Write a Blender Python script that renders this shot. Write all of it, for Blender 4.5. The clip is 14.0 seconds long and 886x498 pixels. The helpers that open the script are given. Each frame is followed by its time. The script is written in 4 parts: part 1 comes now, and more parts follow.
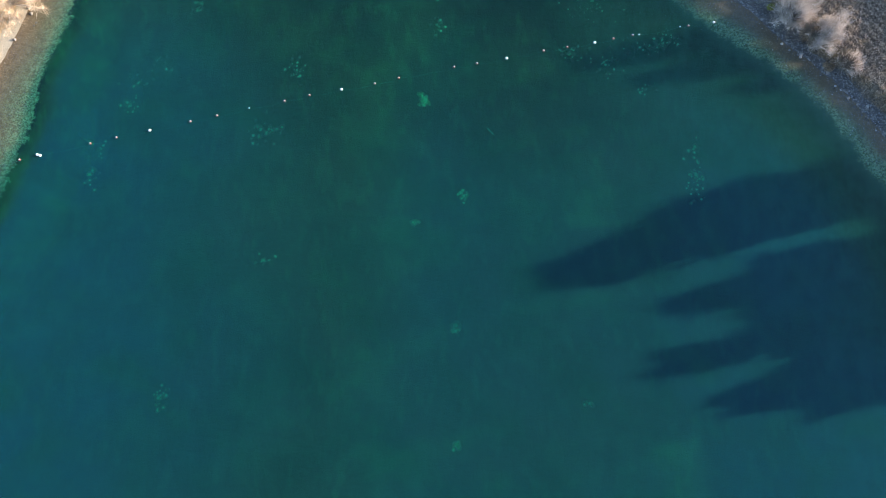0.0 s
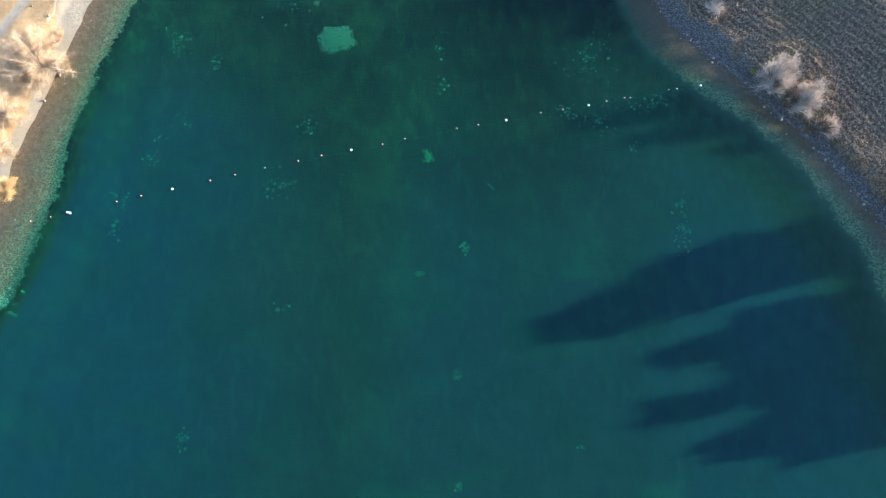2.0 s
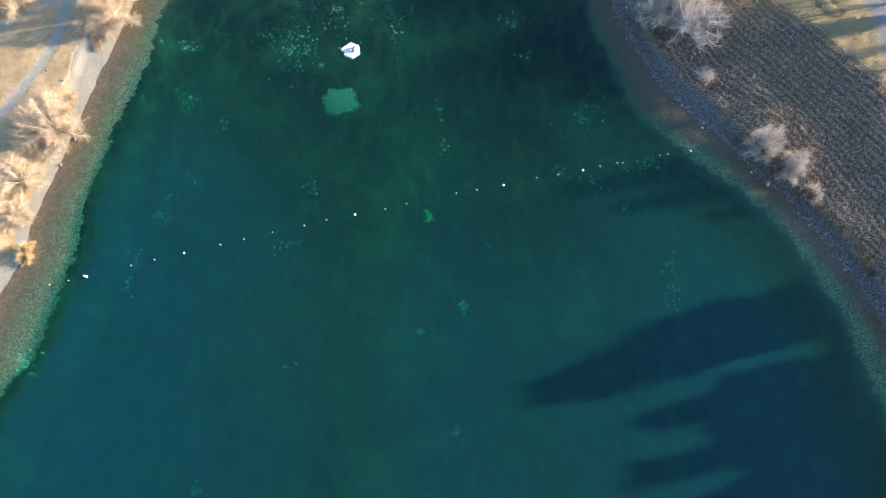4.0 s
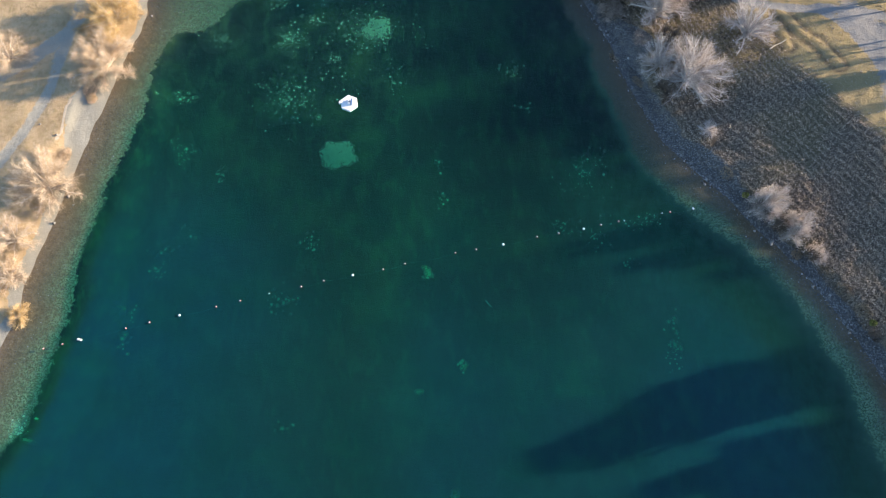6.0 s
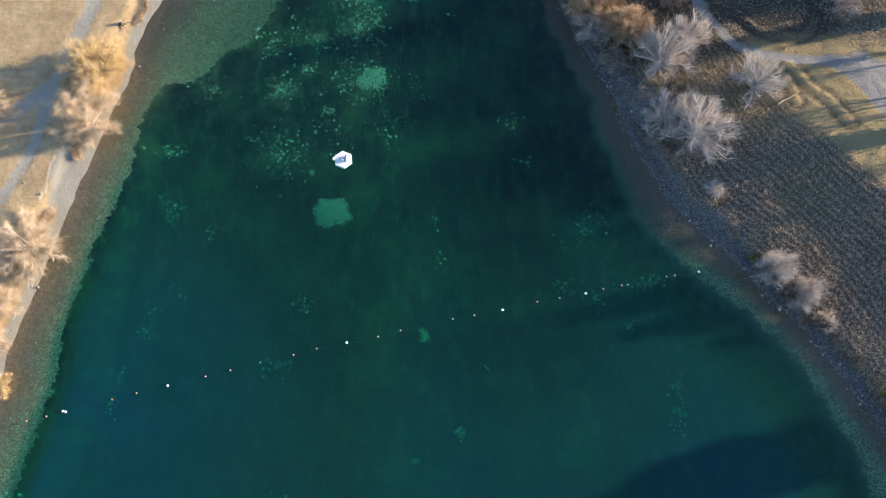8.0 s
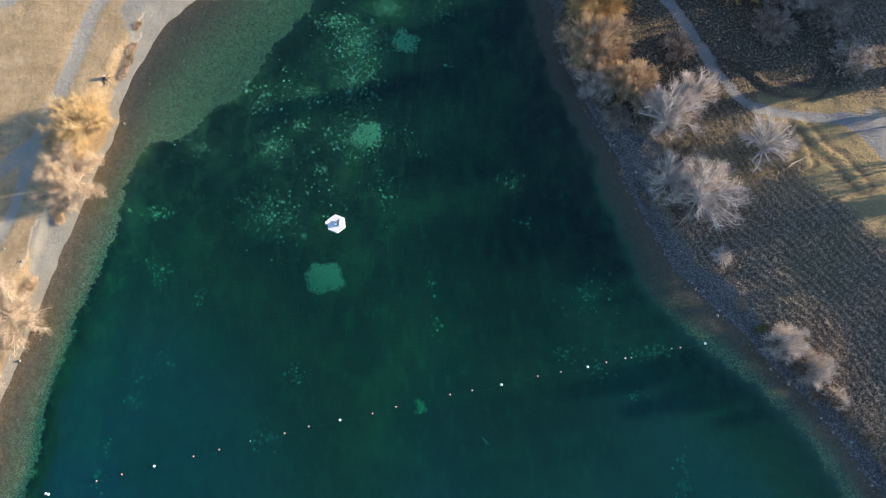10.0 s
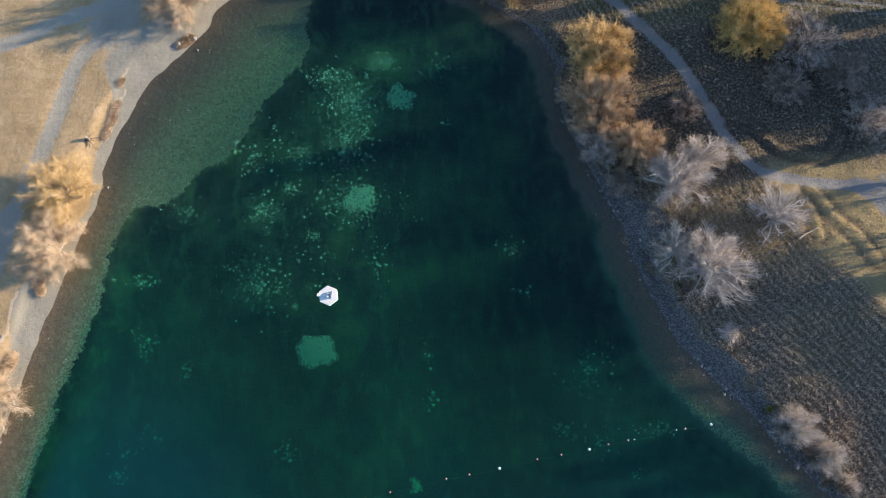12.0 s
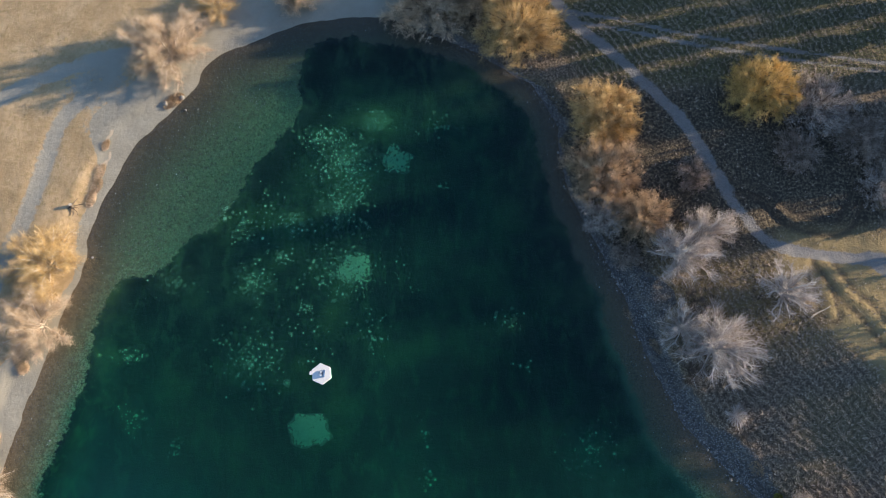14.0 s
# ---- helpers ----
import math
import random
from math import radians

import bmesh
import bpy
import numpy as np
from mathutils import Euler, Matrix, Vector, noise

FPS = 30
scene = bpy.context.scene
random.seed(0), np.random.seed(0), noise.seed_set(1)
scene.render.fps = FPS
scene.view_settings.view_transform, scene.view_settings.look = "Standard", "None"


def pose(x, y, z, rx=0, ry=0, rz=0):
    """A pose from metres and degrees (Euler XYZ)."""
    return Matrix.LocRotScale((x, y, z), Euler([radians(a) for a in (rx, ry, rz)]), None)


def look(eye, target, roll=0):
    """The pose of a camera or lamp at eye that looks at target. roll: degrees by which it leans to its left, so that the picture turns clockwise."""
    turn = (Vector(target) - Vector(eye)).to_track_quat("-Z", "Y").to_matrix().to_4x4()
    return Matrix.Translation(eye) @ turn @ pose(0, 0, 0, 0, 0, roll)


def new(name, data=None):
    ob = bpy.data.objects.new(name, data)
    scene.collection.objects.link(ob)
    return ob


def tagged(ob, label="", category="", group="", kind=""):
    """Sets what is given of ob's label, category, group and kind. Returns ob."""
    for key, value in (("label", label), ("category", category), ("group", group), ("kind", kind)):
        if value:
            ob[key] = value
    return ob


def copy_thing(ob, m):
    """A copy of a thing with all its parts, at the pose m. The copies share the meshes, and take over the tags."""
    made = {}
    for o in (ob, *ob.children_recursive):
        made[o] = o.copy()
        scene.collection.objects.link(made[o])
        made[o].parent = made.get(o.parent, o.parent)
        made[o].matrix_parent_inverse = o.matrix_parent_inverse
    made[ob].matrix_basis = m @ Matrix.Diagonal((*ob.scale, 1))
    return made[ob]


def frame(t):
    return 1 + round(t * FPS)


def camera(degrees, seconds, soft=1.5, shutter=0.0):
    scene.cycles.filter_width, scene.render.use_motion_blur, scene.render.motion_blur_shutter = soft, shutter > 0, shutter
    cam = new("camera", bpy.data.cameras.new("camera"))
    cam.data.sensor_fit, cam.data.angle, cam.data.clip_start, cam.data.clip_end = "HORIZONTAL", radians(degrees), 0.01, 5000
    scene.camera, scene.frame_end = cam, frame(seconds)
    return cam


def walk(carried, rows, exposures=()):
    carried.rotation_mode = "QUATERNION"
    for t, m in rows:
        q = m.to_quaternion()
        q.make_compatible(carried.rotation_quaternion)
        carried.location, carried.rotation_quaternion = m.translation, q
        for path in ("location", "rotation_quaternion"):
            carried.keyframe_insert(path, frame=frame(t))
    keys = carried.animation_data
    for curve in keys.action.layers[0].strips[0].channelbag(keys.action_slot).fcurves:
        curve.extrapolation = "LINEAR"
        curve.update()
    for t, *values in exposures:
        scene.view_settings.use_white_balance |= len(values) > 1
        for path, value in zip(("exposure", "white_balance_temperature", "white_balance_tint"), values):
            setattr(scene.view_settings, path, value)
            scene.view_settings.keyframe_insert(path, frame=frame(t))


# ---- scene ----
cam = camera(66.0, 14.0, soft=0.5)
# seconds, x, y, height, yaw, pitch, roll
ROWS = [
    (0.0, 0.00, 0.00, 100.00, -0.00, -71.18, 0.20),
    (0.5, -0.26, 1.14, 102.54, -0.13, -71.16, 0.08),
    (1.0, -0.36, 2.55, 105.09, -0.09, -71.15, 0.04),
    (1.5, -0.47, 4.33, 107.82, -0.05, -71.22, 0.03),
    (2.0, -0.54, 6.60, 110.60, -0.04, -71.44, 0.01),
    (2.5, -0.52, 9.25, 113.40, -0.01, -71.73, -0.03),
    (3.0, -0.51, 12.07, 116.25, 0.04, -72.03, -0.03),
    (5.5, -0.31, 26.84, 122.11, 0.05, -72.82, -0.02),
    (6.0, -0.25, 30.21, 122.20, 0.07, -72.99, -0.01),
    (6.5, -0.17, 33.55, 122.17, 0.04, -73.12, -0.01),
    (7.0, -0.05, 36.97, 122.13, 0.04, -73.26, -0.03),
    (7.5, 0.08, 40.51, 122.04, 0.03, -73.41, -0.02),
    (8.0, 0.25, 44.03, 121.95, 0.04, -73.55, -0.03),
    (10.5, 0.95, 63.41, 121.28, -0.00, -74.72, -0.01),
    (11.0, 1.12, 67.43, 121.15, 0.02, -74.98, -0.02),
    (11.5, 1.30, 71.56, 121.00, 0.03, -75.29, -0.01),
    (12.0, 1.46, 75.73, 120.74, 0.06, -75.61, -0.00),
    (12.5, 1.55, 79.89, 120.58, 0.06, -75.94, -0.01),
    (13.0, 1.65, 83.99, 120.40, 0.07, -76.24, -0.02),
    (13.5, 1.74, 88.07, 120.14, 0.09, -76.53, -0.03),
    (14.0, 1.91, 92.34, 120.02, 0.13, -76.89, -0.05),
]
EXPOSURES = [(t, stops + 0.38, 6500, 13) for t, stops in ((0.0, 1.61), (3.0, 1.57), (6.5, 1.18), (8.0, 1.07), (11.0, 0.90), (12.5, 0.79), (14.0, 0.68))]
walk(cam, [(t, pose(x, y, z, 0, 0, yaw) @ pose(0, 0, 0, 90 + pitch) @ pose(0, 0, 0, 0, 0, -roll))
           for t, x, y, z, yaw, pitch, roll in ROWS], EXPOSURES)

# ---- light: low winter sun from across the lake's east bank, clear sky ----
SUN_ELEVATION, SUN_AZIMUTH = 13.5, 12.0   # azimuth counted from +x towards +y
world = bpy.data.worlds.new("sky")
scene.world = world
world.use_nodes = True
wn = world.node_tree
sky = wn.nodes.new("ShaderNodeTexSky")
sky.sky_type = "NISHITA"
sky.sun_disc = False
sky.ozone_density, sky.dust_density = 2.8, 0.3
sky.sun_elevation = radians(SUN_ELEVATION)
sky.sun_rotation = radians(90 - SUN_AZIMUTH)
wn.nodes["Background"].inputs["Strength"].default_value = 0.135
wn.links.new(sky.outputs["Color"], wn.nodes["Background"].inputs["Color"])
sun_data = bpy.data.lights.new("sun", "SUN")
sun_data.energy, sun_data.angle, sun_data.color = 5.0, radians(0.55), (1.0, 0.81, 0.575)
sun = new("sun", sun_data)
ce, se = math.cos(radians(SUN_ELEVATION)), math.sin(radians(SUN_ELEVATION))
SUN_WAY = Vector((ce * math.cos(radians(SUN_AZIMUTH)), ce * math.sin(radians(SUN_AZIMUTH)), se))
sun.matrix_world = look(SUN_WAY * 300, (0, 0, 0))

# ---- materials ----
class Nodes:
    """A short hand for node materials."""

    def __init__(self, name):
        self.mat = bpy.data.materials.new(name)
        self.mat.use_nodes = True
        self.tree = self.mat.node_tree
        self.tree.nodes.clear()

    def add(self, kind, links=()):
        n = self.tree.nodes.new(kind)
        self.join(n, links)
        return n

    def join(self, n, links):
        for socket, value in links:
            if isinstance(value, bpy.types.NodeSocket):
                self.tree.links.new(value, n.inputs[socket])
            else:
                n.inputs[socket].default_value = value

    def attr(self, name):
        n = self.add("ShaderNodeAttribute")
        n.attribute_name = name
        return n.outputs["Fac"]

    def place(self):
        return self.add("ShaderNodeNewGeometry").outputs["Position"]

    def noise(self, scale, detail=4.0, rough=0.55, vector=None, distortion=0.0):
        v = vector or self.place()
        return self.add("ShaderNodeTexNoise", [("Vector", v), ("Scale", scale), ("Detail", detail), ("Roughness", rough), ("Distortion", distortion)]).outputs["Fac"]

    def ramp(self, fac, stops):
        r = self.add("ShaderNodeValToRGB", [("Fac", fac)])
        while len(r.color_ramp.elements) < len(stops):
            r.color_ramp.elements.new(0.5)
        for e, (p, c) in zip(r.color_ramp.elements, stops):
            e.position, e.color = p, (*c, 1)
        return r.outputs["Color"]

    def step(self, value, a, b):
        n = self.add("ShaderNodeMapRange", [("Value", value), ("From Min", a), ("From Max", b)])
        n.interpolation_type = "SMOOTHSTEP"
        return n.outputs["Result"]

    def math(self, op, a, b=0.0):
        n = self.add("ShaderNodeMath", [(0, a), (1, b)])
        n.operation = op
        return n.outputs[0]

    def mix(self, fac, a, b, blend="MIX"):
        m = self.add("ShaderNodeMix")
        m.data_type, m.blend_type = "RGBA", blend
        for i, v in ((0, fac), (6, a), (7, b)):
            if isinstance(v, bpy.types.NodeSocket):
                self.tree.links.new(v, m.inputs[i])
            else:
                m.inputs[i].default_value = v if i == 0 else (*v, 1)
        return m.outputs[2]

    def bump(self, height, strength, distance):
        return self.add("ShaderNodeBump", [("Height", height), ("Strength", strength), ("Distance", distance)]).outputs["Normal"]

    def finish(self, colour, rough=0.8, normal=None, metallic=0.0, specular=0.3):
        links = [("Base Color", colour if isinstance(colour, bpy.types.NodeSocket) else (*colour, 1)), ("Roughness", rough),
                 ("Metallic", metallic), ("Specular IOR Level", specular)]
        if normal:
            links.append(("Normal", normal))
        b = self.add("ShaderNodeBsdfPrincipled", links)
        self.out(b.outputs[0])
        return self.mat

    def out(self, shader):
        self.add("ShaderNodeOutputMaterial", [("Surface", shader)])


def ground_material():
    n = Nodes("ground")
    fine, mid, broad, huge = n.noise(7.0, 5, 0.7), n.noise(1.3, 5, 0.65), n.noise(0.22, 4, 0.6), n.noise(0.06, 3, 0.5)
    path, beach, slope, shelf, deep, damp = (n.attr(a) for a in ("path", "beach", "slope", "shelf", "deep", "damp"))
    scar, stony_shore = n.attr("scar"), n.attr("stony")
    # dry winter meadow
    meadow = n.ramp(broad, [(0.3, (0.31, 0.22, 0.12)), (0.52, (0.41, 0.295, 0.17)), (0.72, (0.49, 0.365, 0.225))])
    meadow = n.mix(n.math("MULTIPLY", n.step(mid, 0.45, 0.72), 0.7), meadow, (0.25, 0.20, 0.095))
    meadow = n.mix(n.step(fine, 0.52, 0.72), meadow, (0.54, 0.44, 0.28))
    meadow = n.mix(n.math("MULTIPLY", n.step(n.noise(9.0, 3, 0.7), 0.54, 0.7), 0.5), meadow, (0.17, 0.13, 0.07))
    meadow = n.mix(n.math("MULTIPLY", stony_shore, n.math("ADD", 0.2, n.math("MULTIPLY", broad, 0.6))), meadow, (0.18, 0.152, 0.058))
    # rough tussocky slope
    heath = n.ramp(n.math("ADD", n.math("MULTIPLY", n.noise(3.2, 4, 0.65), 0.6), n.math("MULTIPLY", fine, 0.4)), [(0.38, (0.050, 0.040, 0.031)), (0.5, (0.15, 0.118, 0.088)), (0.62, (0.36, 0.29, 0.225))])
    heath = n.mix(n.math("MULTIPLY", n.step(n.noise(0.35, 4, 0.65), 0.5, 0.68), 0.5), heath, (0.10, 0.085, 0.055))
    heath = n.mix(n.math("MULTIPLY", n.step(huge, 0.5, 0.62), 0.4), heath, (0.15, 0.135, 0.07))
    heath = n.mix(n.math("MULTIPLY", n.attr("field"), n.math("ADD", 0.35, n.math("MULTIPLY", broad, 0.8))), heath, n.mix(n.step(mid, 0.4, 0.65), (0.075, 0.078, 0.032), (0.16, 0.145, 0.07)))
    heath = n.mix(n.math("MULTIPLY", n.step(n.math("ADD", n.attr("row"), n.math("MULTIPLY", mid, 0.6)), 0.75, 0.3), 0.6), heath, (0.045, 0.038, 0.03))
    litter = n.mix(n.step(n.noise(2.2, 5, 0.7), 0.42, 0.7), (0.05, 0.043, 0.034), (0.22, 0.18, 0.12))
    heath = n.mix(n.step(n.math("ADD", n.attr("litter"), n.math("MULTIPLY", n.math("SUBTRACT", broad, 0.5), 1.2)), 0.3, 0.75), heath, litter)
    # sunlit patch on the east slope, painted in as paler meadow colour
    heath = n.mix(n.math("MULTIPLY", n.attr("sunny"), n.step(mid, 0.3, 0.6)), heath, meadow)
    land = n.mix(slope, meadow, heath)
    land = n.mix(n.math("MULTIPLY", n.attr("rut"), 0.8), land, n.mix(mid, (0.04, 0.033, 0.026), (0.10, 0.08, 0.06)))
    # gravel
    cells = n.add("ShaderNodeTexVoronoi", [("Vector", n.place()), ("Scale", 3.2)])
    gravel = n.ramp(n.math("ADD", n.math("MULTIPLY", fine, 0.6), n.math("MULTIPLY", broad, 0.4)),
                    [(0.3, (0.20, 0.19, 0.155)), (0.55, (0.30, 0.285, 0.235)), (0.75, (0.42, 0.40, 0.33))])
    shingle = n.mix(n.step(cells.outputs["Distance"], 0.15, 0.6), (0.23, 0.225, 0.22), (0.085, 0.083, 0.08))
    shingle = n.mix(n.step(mid, 0.45, 0.75), shingle, (0.19, 0.17, 0.14))
    gravel = n.mix(stony_shore, gravel, shingle)
    ragged = n.math("ADD", n.math("MULTIPLY", n.math("SUBTRACT", mid, 0.5), 0.9), n.math("MULTIPLY", n.math("SUBTRACT", broad, 0.5), 0.9))
    track = n.mix(n.step(fine, 0.4, 0.8), (0.18, 0.177, 0.172), (0.33, 0.322, 0.305))
    track = n.mix(n.math("SUBTRACT", 1.0, stony_shore), track, n.mix(n.step(fine, 0.35, 0.8), (0.27, 0.255, 0.21), (0.42, 0.40, 0.335)))
    land = n.mix(n.step(n.math("ADD", path, n.math("MULTIPLY", ragged, 1.4)), 0.35, 0.85), land, track)
    land = n.mix(n.step(n.math("ADD", beach, ragged), 0.38, 0.62), land, gravel)
    land = n.mix(n.step(n.math("ADD", scar, ragged), 0.4, 0.6), land, (0.44, 0.37, 0.28))
    # stony shelf under the water, then dark weed on the deep bed
    stony = n.ramp(n.math("ADD", n.math("MULTIPLY", cells.outputs["Distance"], 0.3), n.math("MULTIPLY", mid, 0.75)),
                   [(0.3, (0.082, 0.062, 0.040)), (0.52, (0.128, 0.098, 0.063)), (0.8, (0.19, 0.15, 0.10))])
    marl = n.ramp(n.math("ADD", n.math("MULTIPLY", fine, 0.5), n.math("MULTIPLY", n.noise(2.4, 4, 0.7), 0.5)), [(0.36, (0.030, 0.048, 0.028)), (0.62, (0.145, 0.185, 0.112))])
    marl = n.mix(n.attr("silt"), n.mix(n.step(n.noise(3.0, 4, 0.7), 0.36, 0.64), (0.055, 0.085, 0.045), (0.19, 0.245, 0.15)), marl)
    stony = n.mix(n.math("MULTIPLY", n.attr("silt"), 0.75), stony, n.mix(fine, (0.020, 0.021, 0.019), (0.080, 0.076, 0.062)))
    stony = n.mix(n.math("MULTIPLY", shelf, n.step(mid, 0.2, 0.6)), stony, marl)
    stony = n.mix(n.math("MULTIPLY", n.step(n.noise(2.6, 4, 0.7), 0.56, 0.68), 0.6), stony, (0.045, 0.038, 0.024))
    # east shelf stones darkened northwards: shade of the bank put into the colour
    stony = n.mix(n.math("MULTIPLY", n.attr("shelf_shade"), 0.6), stony, n.mix(n.step(n.noise(4.5, 4, 0.7), 0.35, 0.65), (0.026, 0.020, 0.014), (0.145, 0.112, 0.076)))
    stony = n.mix(n.math("MULTIPLY", n.math("MULTIPLY", shelf, stony_shore), n.step(broad, 0.3, 0.6)), stony, n.mix(n.step(n.noise(3.0, 4, 0.7), 0.35, 0.65), (0.06, 0.08, 0.042), (0.24, 0.275, 0.16)))
    weed = n.ramp(n.noise(0.09, 5, 0.62), [(0.38, (0.005, 0.010, 0.014)), (0.51, (0.013, 0.025, 0.021)), (0.67, (0.038, 0.066, 0.030))])
    drift = n.add("ShaderNodeMapping", [("Vector", n.place()), ("Rotation", (0, 0, 0.5)), ("Scale", (1.0, 0.45, 1.0))]).outputs[0]
    streak = n.noise(0.42, 5, 0.7, drift)
    weed = n.mix(n.math("MULTIPLY", n.step(streak, 0.5, 0.66), 0.6), weed, (0.036, 0.064, 0.034))
    weed = n.mix(n.step(mid, 0.5, 0.75), weed, (0.022, 0.040, 0.028))
    # weed darkened inside an oval, partly imitating shade from the east bank
    weed = n.mix(n.math("MULTIPLY", n.attr("dense"), n.step(streak, 0.75, 0.3)), weed, (0.004, 0.008, 0.013))
    weed = n.mix(n.math("MULTIPLY", n.attr("brink"), n.step(streak, 0.7, 0.35)), weed, (0.005, 0.009, 0.010))
    rim = n.math("MULTIPLY", n.math("MULTIPLY", deep, n.math("SUBTRACT", 1.0, deep)), n.math("MULTIPLY", stony_shore, n.math("SUBTRACT", 1.0, n.attr("silt"))))
    weed = n.mix(n.math("MULTIPLY", rim, n.math("ADD", 1.5, n.math("MULTIPLY", broad, 1.8))), weed, (0.08, 0.135, 0.085))
    weed = n.mix(n.math("MULTIPLY", n.attr("bare"), n.math("ADD", 0.5, n.math("MULTIPLY", n.step(streak, 0.35, 0.65), 0.5))), weed, (0.048, 0.080, 0.058))
    weedy = n.math("ADD", deep, n.math("MULTIPLY", n.math("SUBTRACT", n.noise(0.9, 5, 0.7), 0.5), 1.1))
    sharp, gentle = n.step(weedy, 0.40, 0.60), n.step(weedy, 0.28, 0.72)
    cover = n.math("ADD", n.math("MULTIPLY", sharp, n.math("SUBTRACT", 1.0, stony_shore)), n.math("MULTIPLY", gentle, stony_shore))
    bed = n.mix(cover, stony, weed)
    colour = n.mix(n.step(n.math("ADD", damp, n.math("MULTIPLY", ragged, 0.25)), 0.45, 0.55), land, bed)
    hummock = n.math("MULTIPLY", n.step(n.noise(2.4, 4, 0.6), 0.35, 0.7), n.math("MULTIPLY", slope, 1.6))
    relief = n.math("ADD", n.math("ADD", n.math("MULTIPLY", fine, 0.5), mid), hummock)
    return n.finish(colour, 0.92, n.bump(relief, 0.8, 0.14), specular=0.15)


def water_material():
    """Clear water over the bed, turning to a blue-green body with depth, under a faint skin of reflection."""
    n = Nodes("lake_water")
    depth = n.attr("depth")
    seen = [n.math("POWER", math.exp(-k), depth) for k in (0.31, 0.055, 0.090)]
    tint = n.add("ShaderNodeCombineColor", list(zip((0, 1, 2), seen)))
    clear = n.add("ShaderNodeBsdfTransparent", [("Color", tint.outputs[0])])
    cloud = n.noise(0.035, 3, 0.5)
    body = n.mix(n.step(n.math("ADD", depth, n.math("MULTIPLY", cloud, 4.0)), 7.5, 15.0), (0.011, 0.092, 0.068), (0.004, 0.074, 0.102))
    body = n.mix(n.math("MULTIPLY", n.step(n.noise(0.11, 5, 0.65), 0.38, 0.68), 0.6), body, (0.004, 0.074, 0.066))
    body = n.add("ShaderNodeBsdfDiffuse", [("Color", body)])
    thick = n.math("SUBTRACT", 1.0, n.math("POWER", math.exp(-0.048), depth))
    # body scatter cut back in the same oval as the darkened bed
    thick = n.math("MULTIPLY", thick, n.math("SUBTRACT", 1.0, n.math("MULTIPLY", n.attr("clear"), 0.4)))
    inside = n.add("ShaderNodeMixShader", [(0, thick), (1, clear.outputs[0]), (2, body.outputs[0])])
    ripple = n.bump(n.math("ADD", n.noise(1.1, 3, 0.6), n.noise(0.25, 2, 0.5)), 0.10, 0.05)
    gloss = n.add("ShaderNodeBsdfGlossy", [("Roughness", 0.06), ("Normal", ripple)])
    facing = n.add("ShaderNodeLayerWeight", [("Blend", 0.5)]).outputs["Facing"]
    sheen = n.math("ADD", n.math("MULTIPLY", n.math("POWER", facing, 5.0), 0.98), 0.02)
    skin = n.add("ShaderNodeMixShader", [(0, sheen), (1, inside.outputs[0]), (2, gloss.outputs[0])])
    n.out(skin.outputs[0])
    return n.mat


def twig_material(name, dark, light):
    n = Nodes(name)
    rnd = n.add("ShaderNodeNewGeometry").outputs["Random Per Island"]
    c = n.ramp(rnd, [(0.0, dark), (0.55, tuple((a + b) / 2 for a, b in zip(dark, light))), (1.0, light)])
    c = n.mix(n.step(n.noise(0.7, 2), 0.35, 0.7), c, tuple(v * 0.75 for v in dark))
    return n.finish(c, 0.75, specular=0.25)


def bark_material(name, dark, light):
    n = Nodes(name)
    c = n.ramp(n.noise(3.0, 5, 0.7), [(0.3, dark), (0.7, light)])
    return n.finish(c, 0.9, n.bump(n.noise(9.0, 4), 0.6, 0.03), specular=0.2)


def mottled(name, dark, light, scale=3.0, rough=0.8, bump=0.3, metallic=0.0):
    n = Nodes(name)
    f = n.noise(scale, 5, 0.65)
    rnd = n.add("ShaderNodeObjectInfo").outputs["Random"]
    c = n.ramp(n.math("ADD", n.math("MULTIPLY", f, 0.75), n.math("MULTIPLY", rnd, 0.25)), [(0.25, dark), (0.75, light)])
    return n.finish(c, rough, n.bump(f, bump, 0.02), metallic=metallic)


def island_material(name, stops, rough=0.9):
    n = Nodes(name)
    rnd = n.add("ShaderNodeNewGeometry").outputs["Random Per Island"]
    c = n.ramp(rnd, stops)
    c = n.mix(n.math("MULTIPLY", n.noise(6.0, 4, 0.7), 0.5), c, tuple(v * 0.5 for v in stops[0][1]))
    return n.finish(c, rough, specular=0.2)


GROUND, WATER = ground_material(), water_material()
GOLD_TWIG = twig_material("golden_willow_twig", (0.52, 0.35, 0.145), (0.86, 0.65, 0.34))
YELLOW_TWIG = twig_material("yellow_willow_twig", (0.54, 0.37, 0.12), (0.84, 0.60, 0.26))
TAN_TWIG = twig_material("tan_willow_twig", (0.50, 0.37, 0.24), (0.85, 0.70, 0.53))
GREY_TWIG = twig_material("grey_poplar_twig", (0.40, 0.35, 0.31), (0.78, 0.70, 0.64))
SCRUB_TWIG = twig_material("brown_scrub_twig", (0.28, 0.22, 0.175), (0.58, 0.48, 0.40))
RUST_TWIG = twig_material("rusty_twig", (0.40, 0.28, 0.17), (0.72, 0.54, 0.36))
DARK_TWIG = twig_material("dark_twig", (0.07, 0.055, 0.045), (0.16, 0.13, 0.11))
PALE_BARK = bark_material("pale_bark", (0.36, 0.31, 0.25), (0.68, 0.61, 0.52))
SILVER_BARK = bark_material("silver_bark", (0.52, 0.47, 0.43), (0.82, 0.76, 0.71))
DARK_BARK = bark_material("dark_bark", (0.07, 0.055, 0.045), (0.20, 0.165, 0.13))
